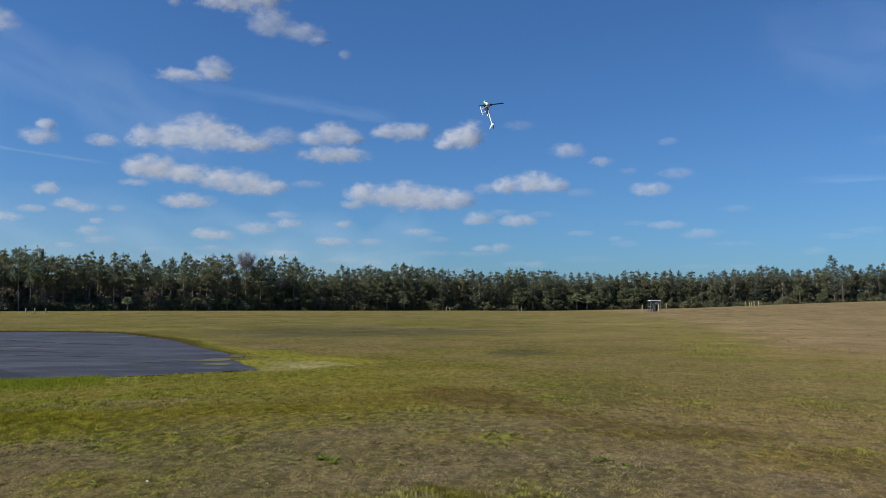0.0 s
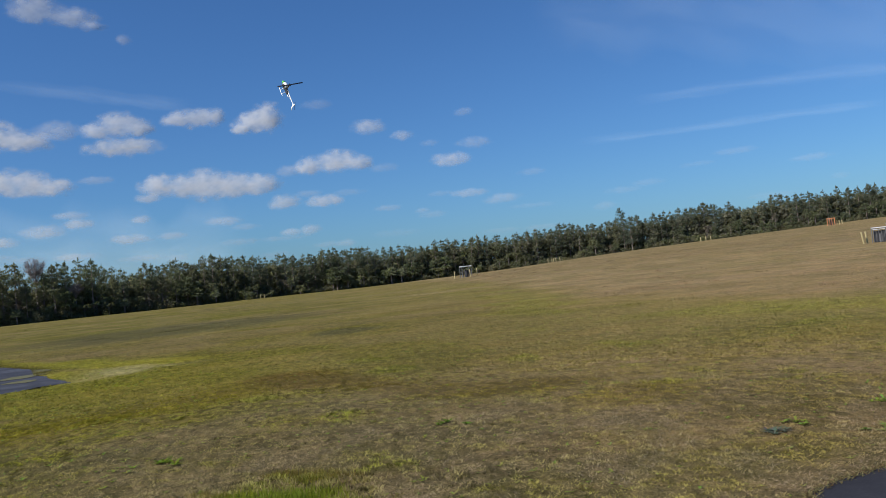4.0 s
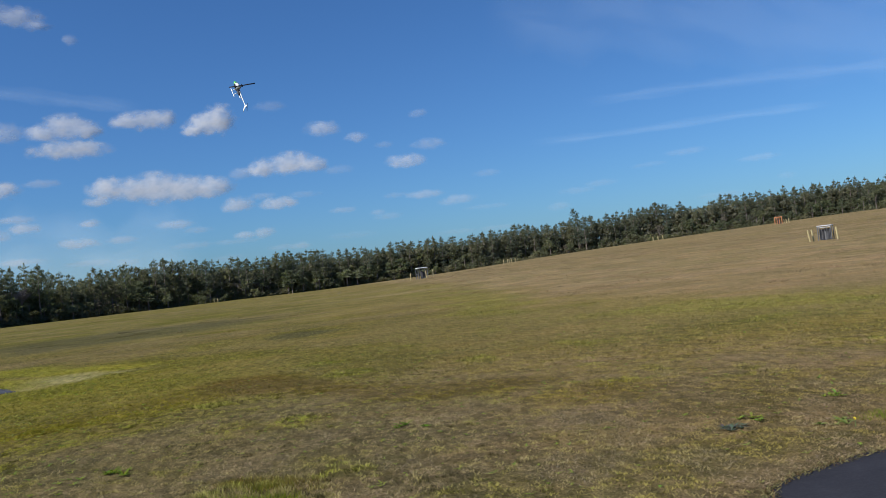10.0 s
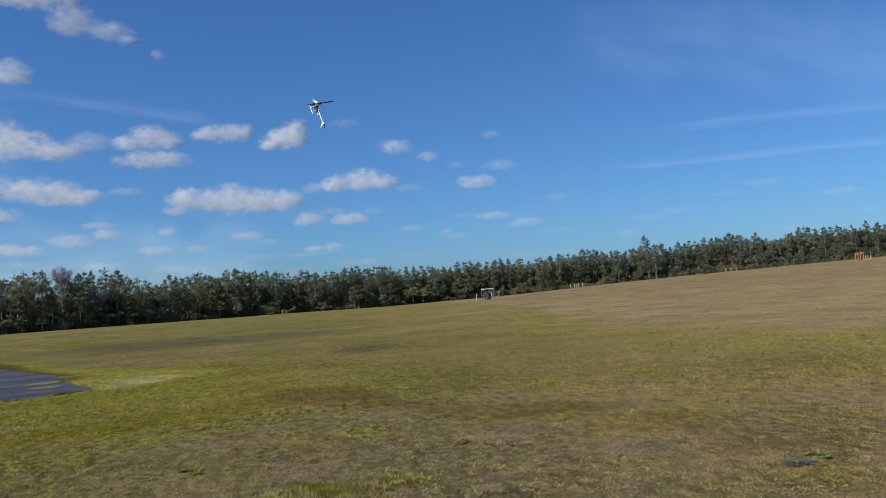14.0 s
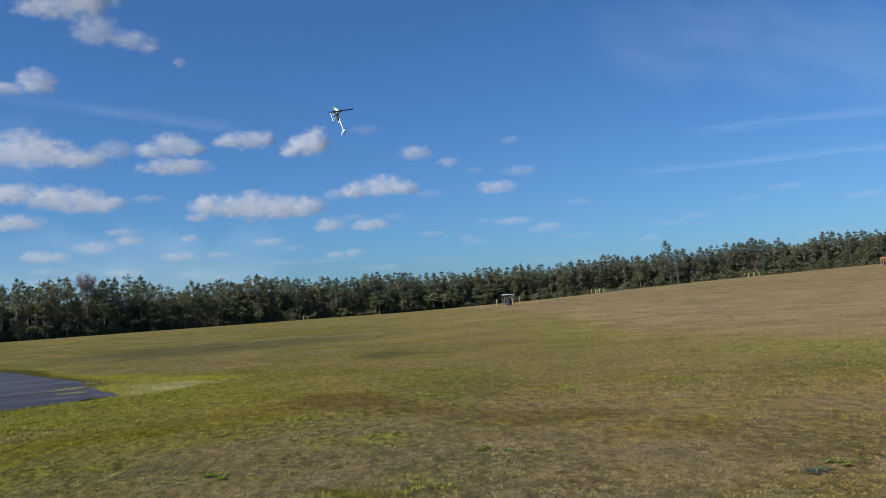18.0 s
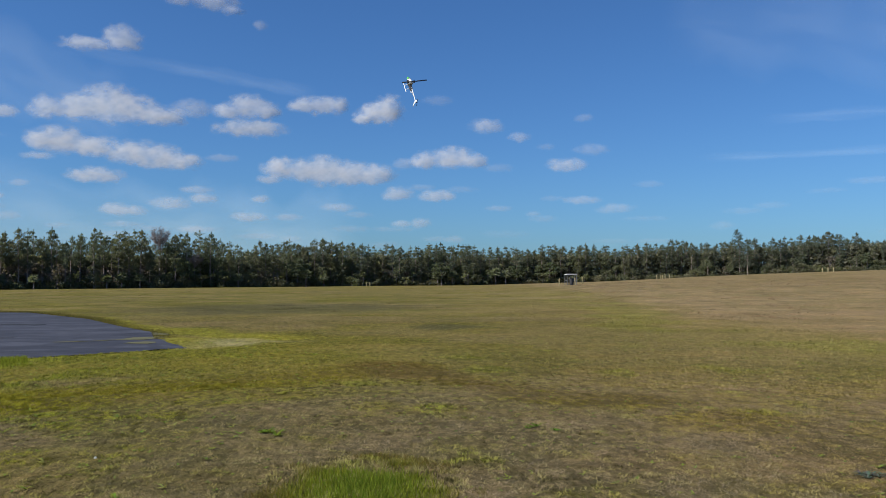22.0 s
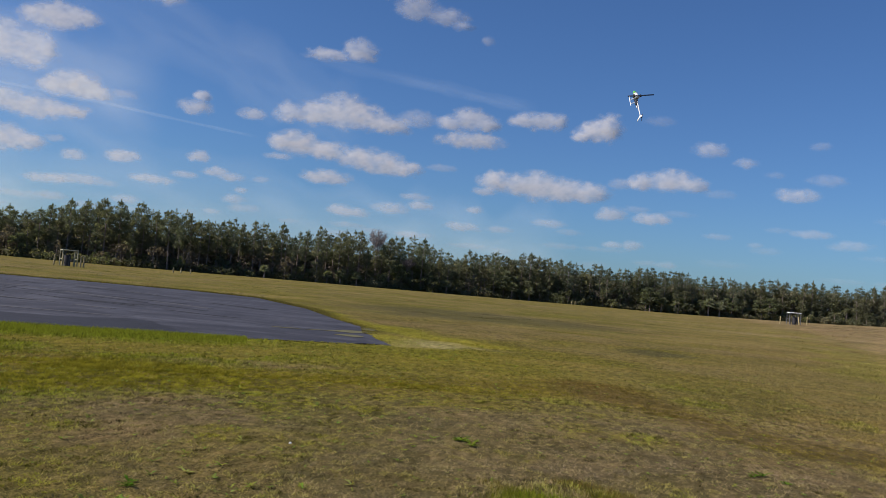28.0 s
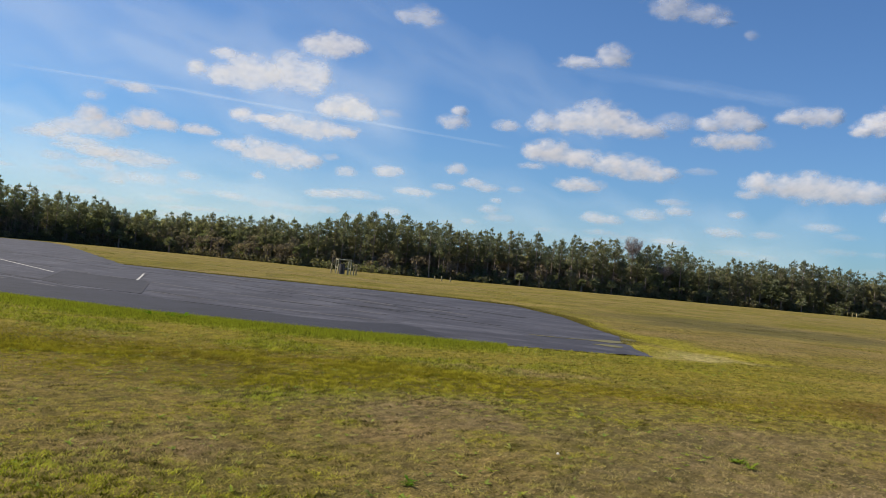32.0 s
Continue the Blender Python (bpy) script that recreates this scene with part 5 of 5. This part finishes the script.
# ---------------------------------------------------------------- the model helicopter
def helicopter():
    """A flybarless model helicopter in the air, nose along +y, mast along +z; metres."""
    white = Shader("white_gloss_paint").colour((0.8, 0.81, 0.8), 0.25, spec=0.5)
    green = worn("bright_green_paint", (0.10, 0.42, 0.07), (0.06, 0.3, 0.05), 12, 0.3, bump=0.02)
    black = worn("carbon_fibre", (0.03, 0.03, 0.033), (0.015, 0.015, 0.017), 30, 0.4)
    ob = new("model_helicopter")

    def ring(y, w, lo, hi, n=14):
        return [Vector((w * math.cos(6.283 * k / n), y, (lo + hi) / 2 + (hi - lo) / 2 * math.sin(6.283 * k / n))) for k in range(n)]
    canopy = part("canopy", loft([ring(0.02, 0.075, -0.08, 0.11), ring(0.12, 0.095, -0.10, 0.11), ring(0.25, 0.09, -0.11, 0.07), ring(0.36, 0.06, -0.10, 0.01), ring(0.42, 0.02, -0.07, -0.03)]), white, ob, "glossy white canopy with green nose")
    part("nose_band", loft([ring(0.255, 0.0935, -0.113, 0.073), ring(0.36, 0.063, -0.103, 0.013), ring(0.425, 0.022, -0.073, -0.028)]), green, canopy, "bright green nose paint")
    for sx in (-1, 1):
        part("side_window", loft([[Vector((sx * (0.088 + o), y, z)) for y, z in ((0.06, -0.05), (0.2, -0.06), (0.24, -0.01), (0.16, 0.06), (0.07, 0.05))] for o in (0.0, 0.012)]), black, canopy)
    part("frame", block((0.075, 0.34, 0.13), (0, -0.06, -0.05), 0.01), black, ob)
    part("battery", block((0.06, 0.2, 0.06), (0, 0.12, -0.12), 0.008), black, ob)
    part("tail_boom", bar((0, -0.12, 0.0), (0, -0.86, 0.0), 0.02, 0.016, 12), white, ob)
    for a in (0.5, -0.5):
        part("boom_brace", bar((0.03 * a * 2, -0.2, -0.08), (0.01 * a, -0.6, -0.012), 0.006, sides=6), black, ob)
    part("tail_fin", loft([[Vector((o, y, z)) for y, z in ((-0.80, 0.03), (-0.86, 0.10), (-0.92, 0.09), (-0.88, -0.02), (-0.95, -0.2), (-0.88, -0.19), (-0.80, -0.03))] for o in (-0.014, -0.010)]), white, ob)
    hub = part("tail_hub", bar((-0.01, -0.87, 0.0), (0.07, -0.87, 0.0), 0.018), black, ob)
    for a in (0.6, 3.74):
        d = Vector((0, math.cos(a), math.sin(a)))
        part("tail_blade", loft([[Vector((0.06 + o, -0.87, 0)) + d * r + d.cross(Vector((1, 0, 0))) * s for r, s in ((0.02, -0.012), (0.14, -0.016), (0.14, 0.016), (0.02, 0.012))] for o in (-0.003, 0.003)]), black, hub)
    part("mast", bar((0, -0.03, 0.05), (0, -0.03, 0.25), 0.012), black, ob)
    head = part("rotor_head", block((0.05, 0.12, 0.045), (0, -0.03, 0.24), 0.012), black, ob)
    for a in (0.35, 0.35 + math.pi):
        d, s = Vector((math.cos(a), math.sin(a), 0.02)), Vector((-math.sin(a), math.cos(a), 0))
        c = Vector((0, -0.03, 0.245))
        part("grip", bar(c + d * 0.03, c + d * 0.13, 0.02), black, head)
        part("main_blade", loft([[c + d * r + s * w + Vector((0, 0, o)) for r, w in ((0.12, -0.016), (0.2, -0.024), (0.70, -0.024), (0.72, 0.0), (0.70, 0.026), (0.2, 0.026), (0.12, 0.016))] for o in (-0.004, 0.004)]), black, ob)
    for sx in (-1, 1):
        gear = part("skid", bar((sx * 0.13, -0.2, -0.235), (sx * 0.13, 0.2, -0.235), 0.011), white, ob)
        part("skid_tip", bar((sx * 0.13, 0.2, -0.235), (sx * 0.13, 0.25, -0.205), 0.011), white, gear)
        for y in (-0.1, 0.1):
            part("strut", bar((sx * 0.03, y, -0.11), (sx * 0.13, y, -0.235), 0.01), white, ob)
    return tagged(ob, "green and white model helicopter hovering nose-up in the air", "model helicopter")


heli = helicopter()
nose = Vector((-0.2, 0.42, 0.88)).normalized()
mast = Vector((0.45, -0.62, 0.55))
mast = (mast - mast.dot(nose) * nose).normalized()
turn = Matrix((nose.cross(mast), nose, mast)).transposed().to_4x4()
az, el, far = 3.1, 13.5, 38.0
heli.matrix_world = Matrix.Translation((far * math.sin(radians(az)) * math.cos(radians(el)), far * math.cos(radians(az)) * math.cos(radians(el)), 1.65 + far * math.sin(radians(el)))) @ turn @ Matrix.Diagonal((1.15, 1.15, 1.15, 1))


# ---------------------------------------------------------------- clouds
def on_sky(az, el, dist):
    a, e = np.radians(az), np.radians(el)
    return np.stack([np.sin(a) * np.cos(e), np.cos(a) * np.cos(e), np.sin(e)], -1) * np.asarray(dist)[..., None] + np.array((0, 0, 1.65))


def cumulus(lobes, full=1.0, dist=4000.0):
    """A heap cloud of billows (azimuth, base elevation, half width, height, in degrees): level base, frayed rim, a bulging face open to the sun."""
    c = math.cos(radians(lobes[0][1]))
    full = full * (0.74 + 0.24 * float(ease(np.array(lobes[0][1] + 2.0 * lobes[0][3]), 4.0, 9.0)))     # the low ones are far off and faint
    az = sum(q[0] * q[2] for q in lobes) / sum(q[2] for q in lobes)
    low, high = min(q[1] for q in lobes), max(q[1] + q[3] for q in lobes)
    el = (low + high) / 2
    lo = min((q[0] - az) * c - q[2] for q in lobes) * 1.0 - 0.7
    hi = max((q[0] - az) * c + q[2] for q in lobes) * 1.0 + 0.9
    step = 0.055 if hi - lo < 5 else 0.07
    u, v = np.meshgrid(np.arange(lo, hi, step), np.arange(low - 0.55, high + 0.5, step), indexing="ij")
    nu, nv = u.shape
    ox, oy = abs(az * 13.7) % 97, abs(el * 31.3 + az) % 83
    big = min(1.0, max(q[3] for q in lobes) / 1.2)
    wu = u + 0.34 * big * (fbm(u * 1.1 + ox, v * 1.1 + oy, 4) - 0.5) + 0.1 * (fbm(u * 5 + oy, v * 5 + ox, 3) - 0.5)
    wv = v + 0.3 * big * (fbm(u * 1.3 + oy, v * 1.3 + ox, 4) - 0.5) + 0.1 * (fbm(u * 5 + ox, v * 5 + oy + 9, 3) - 0.5)
    total, smooth = np.zeros_like(u), np.zeros_like(u)
    for a, base, wide, tall in lobes:
        mid, wide = base + 0.18 + 0.36 * tall, wide * 1.08 + 0.05
        for x, y, k in ((wu, wv, 5.0), (u, v, 2.2)):
            up = np.where(y > mid, 0.68 * tall, 0.36 * tall + 0.1 if k > 3 else 0.8 * tall + 0.3)
            near = np.exp(k * np.maximum(-3, 1 - ((x - (a - az) * c) / wide) ** 2 - ((y - mid) / up) ** 2))
            if k > 3:
                total += near
            else:
                smooth += near
    heap = np.log(total + 1e-6) / 5.0                 # 0 on the outline, 1 in the heart
    smooth = np.log(smooth + 1e-6) / 2.2
    fray = fbm(u * 2.2 + ox + 40, v * 3.4 + oy, 5) - 0.5
    puff = fbm(u * 1.6 + oy + 11, v * 1.6 + ox, 2)
    firm = ease(v, low - 0.1, low + 0.55 * (high - low))     # crisp above, ragged below
    body = heap + (1.7 - 0.4 * firm) * fray
    thick = ease(body, -0.6, 1.5 - 0.25 * firm) * (0.86 + 0.3 * fbm(u * 2.6 + ox + 7, v * 4.2 + oy, 4)) * ease(u - lo, 0, 0.35) * ease(hi - u, 0, 0.35) * ease(v - low + 0.55, 0, 0.3) * ease(high + 0.5 - v, 0, 0.25)
    scale = dist * radians(1.0)
    # the mean face leans from the eye towards the sun, the more so on the sun's side of the sky
    lean = np.interp(az, [-60, -40, -25, -8, 10], [0.95, 1.05, 0.85, 0.52, 0.42])
    bulge = np.log1p(np.exp(3.0 * (smooth + 0.2))) / 3.0
    swell = scale * min(high - low, 1.7) * (0.22 * bulge / max(0.9, lean) + 0.013 * (puff - 0.5) / max(0.7, lean) ** 2)
    axis = on_sky(np.array(az), np.array(el), np.array(1.0)) - np.array((0, 0, 1.65))
    face = lean * np.array(sun_way) - axis
    face /= np.linalg.norm(face)
    ways = on_sky(az + u / c, v, np.ones_like(u)) - np.array((0, 0, 1.65))
    p = ways * (dist * np.clip((face @ axis) / (ways @ face), 0.8, 1.2) - swell)[..., None] + np.array((0, 0, 1.65))
    i, j = np.meshgrid(np.arange(nu - 1), np.arange(nv - 1), indexing="ij")
    a = (i * nv + j).ravel()
    faces = np.stack([a, a + nv, a + nv + 1, a + 1], -1)
    keep = thick.ravel()[faces].max(1) > 0.012
    used, flat = np.unique(faces[keep], return_inverse=True)
    col = np.stack([thick.ravel(), np.full(thick.size, full), np.zeros(thick.size)], -1)[used]
    ob = raw_mesh("cloud", p.reshape(-1, 3)[used], flat.reshape(-1, 4), [M_CLOUD], tint={"vapour": col}, smooth=True)
    ob.visible_shadow = False
    return tagged(ob, "white fair-weather cumulus cloud with grey base in blue sky" if full > 0.5 else "small thin white cloud fading into blue sky", "cloud", "fair-weather clouds")


def wisp(points, wide, full, seed, dist=2800.0):
    """A long thin veil of ice cloud along a line of sky directions, in lengths that overlap."""
    count = max(1, math.ceil(abs(points[-1][0] - points[0][0]) / 14))
    for k in range(count):
        last = len(points) - 1
        veil(points, max(0, (k - 0.2) / count) * last, min(1, (k + 1.2) / count) * last, wide, full, seed + 0.7 * k, dist)


def veil(points, t0, t1, wide, full, seed, dist):
    n, m = 60, 21
    t = np.linspace(t0, t1, n)
    az, el = np.interp(t, range(len(points)), [p[0] for p in points]), np.interp(t, range(len(points)), [p[1] for p in points])
    s = np.linspace(-1, 1, m)
    A, S = np.meshgrid(np.arange(n), s, indexing="ij")
    e = el[A] + S * wide * (0.6 + 0.8 * fbm(A / 9.0 + seed, A * 0 + seed, 2))
    d = (1 - S * S) * (0.45 + 0.6 * ease(fbm(A / 22.0 + seed, S * (1.2 + 2.2 * min(1, wide / 3)) + A / 40 + seed, 3), 0.3, 0.7)) * ease(A, 0, 17) * ease(n - 1 - A, 0, 17)
    ways = on_sky(az[A], e, np.ones(A.shape)) - np.array((0, 0, 1.65))
    mid = ways[n // 2, m // 2]
    face = np.array(sun_way) - mid          # the sheet lies open to the sun
    face /= np.linalg.norm(face)
    p = ways * np.clip(dist * (face @ mid) / (ways @ face), 1800, 4850)[..., None] + np.array((0, 0, 1.65))
    i, j = np.meshgrid(np.arange(n - 1), np.arange(m - 1), indexing="ij")
    a = (i * m + j).ravel()
    col = np.stack([np.clip(d, 0, 1).ravel(), np.full(d.size, full), np.zeros(d.size)], -1)
    ob = raw_mesh("cirrus_cloud", p.reshape(-1, 3), np.stack([a, a + m, a + m + 1, a + 1], -1), [M_VEIL], tint={"vapour": col}, smooth=True)
    ob.visible_shadow = False
    return tagged(ob, "thin white veil of cirrus and haze in blue sky", "cloud", "high thin clouds")


for lobes, full in (([(-15.39, 19.1, 1.52, 1.37), (-13.81, 19.23, 1.84, 3.52), (-12.76, 19.38, 1.15, 2.38)], 1),
        ([(-12.34, 17.77, 1.31, 1.54), (-10.2, 17.55, 1.32, 1.01), (-9.04, 17.3, 0.7, 0.47)], 0.62), ([(-18.75, 19.17, 0.56, 1.12)], 0.6),
        ([(-10.99, 20.02, 0.39, 0.93)], 0.35), ([(-30.53, 16.41, 0.69, 0.82), (-29.08, 16.3, 0.97, 1.25)], 0.62),
        ([(-18.02, 14.42, 1.5, 0.64), (-15.99, 14.61, 1.06, 1.36)], 0.85), ([(-7.17, 16.53, 0.35, 0.47)], 0.35),
        ([(-20.31, 10.08, 0.96, 1.18), (-18.49, 10.11, 1.27, 1.49), (-16.71, 10.09, 1.36, 2.18), (-15.26, 10.1, 1.44, 1.59), (-13.65, 10.07, 1.38, 0.99)], 1),
        ([(-22.91, 9.92, 0.8, 0.62)], 0.75)):
    cumulus(lobes, full)
for lobes, full in (([(-11.69, 10.63, 1.08, 1.04)], 0.5), ([(-9.23, 10.65, 0.93, 0.93), (-7.89, 10.77, 1.32, 1.36), (-6.81, 10.72, 0.86, 0.86)], 0.9),
        ([(-7.87, 9.6, 2.02, 0.93)], 0.95),
        ([(-20.69, 8.19, 0.81, 1.11), (-19.5, 7.95, 1.19, 1.48), (-17.63, 7.81, 1.27, 1.12), (-15.42, 7.46, 1.52, 1.36), (-13.65, 7.27, 1.53, 1.38), (-12.07, 7.21, 1.08, 0.92)], 1),
        ([(-9.59, 7.84, 0.93, 0.39)], 0.35), ([(-20.85, 7.51, 0.81, 0.33)], 0.6), ([(-17.54, 6.22, 1.5, 0.86)], 0.95),
        ([(-26.54, 9.74, 0.96, 0.92), (-26.21, 10.64, 0.46, 0.57)], 0.8), ([(-30.72, 6.07, 0.92, 0.68)], 0.9), ([(-28.81, 4.98, 1.31, 0.45)], 0.85),
        ([(-26.07, 6.72, 0.57, 0.6)], 0.8)):
    cumulus(lobes, full)
for lobes, full in (([(-26.84, 5.52, 0.78, 0.35)], 0.65), ([(-24.83, 5.91, 0.79, 0.5), (-23.78, 5.7, 0.79, 0.43)], 0.75), ([(-21.89, 5.82, 0.51, 0.29)], 0.4),
        ([(-23.09, 4.96, 0.33, 0.29)], 0.6), ([(-23.51, 4.21, 0.72, 0.51), (-22.76, 3.68, 0.87, 0.51)], 0.5), ([(-30.18, 3.47, 0.75, 0.48)], 0.6),
        ([(-16.3, 4.22, 0.83, 0.6), (-15.36, 4.14, 0.91, 0.53)], 0.85), ([(-12.95, 4.64, 1.07, 0.65)], 0.75), ([(-11.27, 5.73, 0.85, 0.35)], 0.55),
        ([(-10.83, 5.09, 0.77, 0.54)], 0.75), ([(-15.86, 3.4, 0.98, 0.3)], 0.45), ([(-11.53, 3.14, 0.62, 0.35)], 0.5), ([(-7.16, 5.22, 0.51, 0.35)], 0.7),
        ([(-7.89, 3.88, 1.17, 0.54)], 0.75), ([(-5.37, 4, 0.78, 0.35)], 0.5)):
    cumulus(lobes, full)
for lobes, full in (([(-4.21, 11.34, 0.89, 0.74), (-2.93, 11.17, 1.27, 1.09), (-1.84, 11.45, 0.56, 0.83)], 0.85),
        ([(-0.07, 10.66, 0.68, 0.61), (0.72, 10.63, 1.07, 1.3), (1.6, 10.6, 0.84, 1.76)], 1), ([(8.33, 9.95, 0.97, 0.86)], 0.6),
        ([(10.58, 9.35, 0.66, 0.55)], 0.45), ([(15, 10.62, 0.55, 0.39)], 0.22), ([(15.51, 8.38, 0.97, 0.58)], 0.3), ([(13.86, 7.3, 1.21, 0.74)], 0.65),
        ([(-5.88, 6.96, 1.03, 1.14), (-4.45, 6.65, 1.26, 1.34), (-2.81, 6.44, 1.42, 1.8), (-1.05, 6.48, 1.51, 1.44), (0.76, 6.59, 1.14, 1.14)], 0.95),
        ([(-6.54, 6.47, 0.73, 0.44)], 0.7), ([(2.58, 7.58, 0.69, 0.58)], 0.45)):
    cumulus(lobes, full)
for lobes, full in (([(3.97, 7.59, 0.77, 0.96), (5.83, 7.57, 1.47, 1.32), (7.39, 7.6, 0.93, 0.86)], 0.9), ([(9.14, 7.34, 0.86, 0.43)], 0.22),
        ([(2.11, 5.37, 0.92, 0.84)], 0.7), ([(4.84, 5.34, 1.08, 0.66)], 0.85), ([(3.8, 6.1, 0.77, 0.31)], 0.28), ([(-1.9, 4.62, 1.06, 0.45)], 0.5),
        ([(-0.5, 4.24, 0.76, 0.3)], 0.3), ([(2.5, 3.54, 0.62, 0.38), (3.65, 3.55, 0.62, 0.54)], 0.6), ([(9.09, 4.66, 0.86, 0.27)], 0.35),
        ([(14.88, 5.05, 1.09, 0.43)], 0.5), ([(17.17, 4.41, 1.09, 0.5)], 0.4), ([(11.49, 4.23, 0.39, 0.27)], 0.3), ([(4.93, 11.92, 0.85, 0.54)], 0.2),
        ([(6.51, 5.95, 1.01, 0.31)], 0.2), ([(12.39, 8.8, 0.55, 0.31)], 0.2)):
    cumulus(lobes, full)
for lobes, full in (([(19.23, 6.07, 0.77, 0.35)], 0.18),
        ([(-44.15, 11.15, 0.62, 0.94), (-42.38, 10.77, 0.95, 1.25), (-40.89, 10.63, 1.41, 2.3), (-39.63, 11.11, 0.97, 1.72)], 1),
        ([(-38.2, 10.87, 1.06, 2.56), (-36.71, 10.85, 1.29, 2.28), (-35.75, 11.8, 0.5, 1.22)], 1), ([(-42.4, 12.54, 0.74, 0.59)], 0.87),
        ([(-36.63, 13.6, 0.87, 1.14), (-35.41, 13.47, 1.3, 1.68), (-33.94, 14.07, 1, 0.85)], 1),
        ([(-34.98, 9.53, 0.88, 1.15), (-33.69, 9.61, 1.31, 1.58), (-32.5, 9.71, 0.77, 0.69)], 1), ([(-30.91, 10.1, 0.66, 0.46)], 0.4),
        ([(-40.9, 8.64, 0.7, 0.78), (-39.59, 8.71, 0.82, 0.52)], 1)):
    cumulus(lobes, full)
for lobes, full in (([(-37.92, 8.21, 1.28, 1.24), (-36.1, 8.06, 1.44, 1.22), (-34.17, 8.37, 1.15, 0.77)], 1),
        ([(-41.4, 6.6, 0.92, 0.66), (-39.53, 6.06, 1.42, 1.49), (-37.66, 5.83, 1.43, 1.51), (-36.2, 6.11, 0.84, 0.84)], 1),
        ([(-34.76, 6.77, 0.57, 0.34)], 0.4), ([(-43.44, 7.4, 1.09, 0.55)], 0.92),
        ([(-50.12, 7.18, 0.82, 1.09), (-50.89, 6.35, 1.35, 0.88), (-49.17, 6.38, 1.45, 1.17)], 1),
        ([(-46.86, 7.35, 1.48, 1.06), (-45.68, 7.34, 0.86, 0.64)], 1), ([(-49.58, 5.08, 1.51, 0.69)], 0.92),
        ([(-47.43, 4.82, 2.1, 0.91), (-45.95, 5.09, 1.07, 0.43)], 0.87), ([(-50.75, 5.68, 1.35, 0.47)], 0.82), ([(-49.67, 4.36, 1.1, 0.48)], 0.6)):
    cumulus(lobes, full)
for lobes, full in (([(-46.99, 3.73, 2.11, 0.7)], 0.55), ([(-43.82, 4.38, 0.61, 0.43)], 0.65), ([(-48.45, 3.54, 0.69, 0.31)], 0.6), ([(-50.38, 2.64, 1.36, 0.41)], 0.5),
        ([(-43.82, 3.38, 0.9, 0.33)], 0.5), ([(-45.37, 2.75, 1.07, 0.32)], 0.4), ([(-48.93, 9.66, 0.49, 0.31)], 0.45), ([(-47.56, 9.49, 0.88, 0.53)], 0.87),
        ([(-50.05, 8.66, 0.55, 0.48)], 0.5), ([(-33.59, 5.79, 0.65, 0.54)], 0.75), ([(-39.42, 5.01, 0.41, 0.34)], 0.82), ([(-35.05, 4.17, 1.26, 0.5)], 0.8),
        ([(-33, 4.32, 1.77, 0.5)], 0.75), ([(-51.81, 3.81, 1, 0.4)], 0.5), ([(-52.4, 6.03, 0.86, 0.6)], 0.92), ([(-51.89, 4.59, 1, 0.47)], 0.6),
        ([(-41.43, 3.5, 0.96, 0.33)], 0.4)):
    cumulus(lobes, full)
for lobes, full in (([(-37.01, 3.15, 0.98, 0.34)], 0.4),):
    cumulus(lobes, full)
g = np.random.default_rng(77)
for k in range(14):                # thin scraps low over the wood
    for a0, a1, e0, e1, weak in ((-61, -47, 2.2, 6.5, 0.5), (-46, -24, 1.6, 3.4, 0.4), (-22, 8, 1.8, 3.6, 0.28), (8, 40, 2.2, 6.0, 0.16)):
        w = 0.5 + 0.9 * g.random()
        cumulus([(a0 + (a1 - a0) * (k + g.random()) / 14, e0 + (e1 - e0) * g.random(), w, 0.2 + 0.22 * g.random())], weak * (0.6 + 0.8 * g.random()))
wisp([(-56, 10.0), (-45, 10.2), (-32, 9.7), (-22, 8.9)], 0.14, 0.16, 3.0)
wisp([(-48, 18.5), (-34, 17.0), (-24, 13.6), (-15, 10.4)], 2.8, 0.085, 8.0)
wisp([(-20, 14.6), (-10, 13.6), (-3, 12.6)], 0.5, 0.07, 5.0)
wisp([(26, 10.2), (33, 10.2), (39, 9.9), (48, 9.0)], 0.45, 0.06, 14.0)
wisp([(22, 8.0), (29, 7.9), (36, 7.9), (42, 7.6)], 0.3, 0.07, 21.0)
wisp([(20, 17.0), (31, 15.5), (40, 12.6), (52, 10.0)], 3.4, 0.055, 33.0)
# broad veils that add the hazy glow of the sky's sunward side
wisp([(-72, 3.5), (-60, 3.6), (-48, 3.0), (-34, 2.4)], 2.6, 0.26, 41.0)
wisp([(-68, 16), (-52, 13.5), (-40, 11.3), (-28, 9.8)], 4.5, 0.24, 53.0)
wisp([(-70, 8.5), (-58, 7.5), (-47, 5.0)], 2.4, 0.18, 47.0)
# a veil sheet added as haze, to pale the lower sky
wisp([(-74, 3.2), (-55, 4.2), (-35, 4.0), (-15, 3.2), (0, 2.8)], 3.4, 0.16, 61.0)
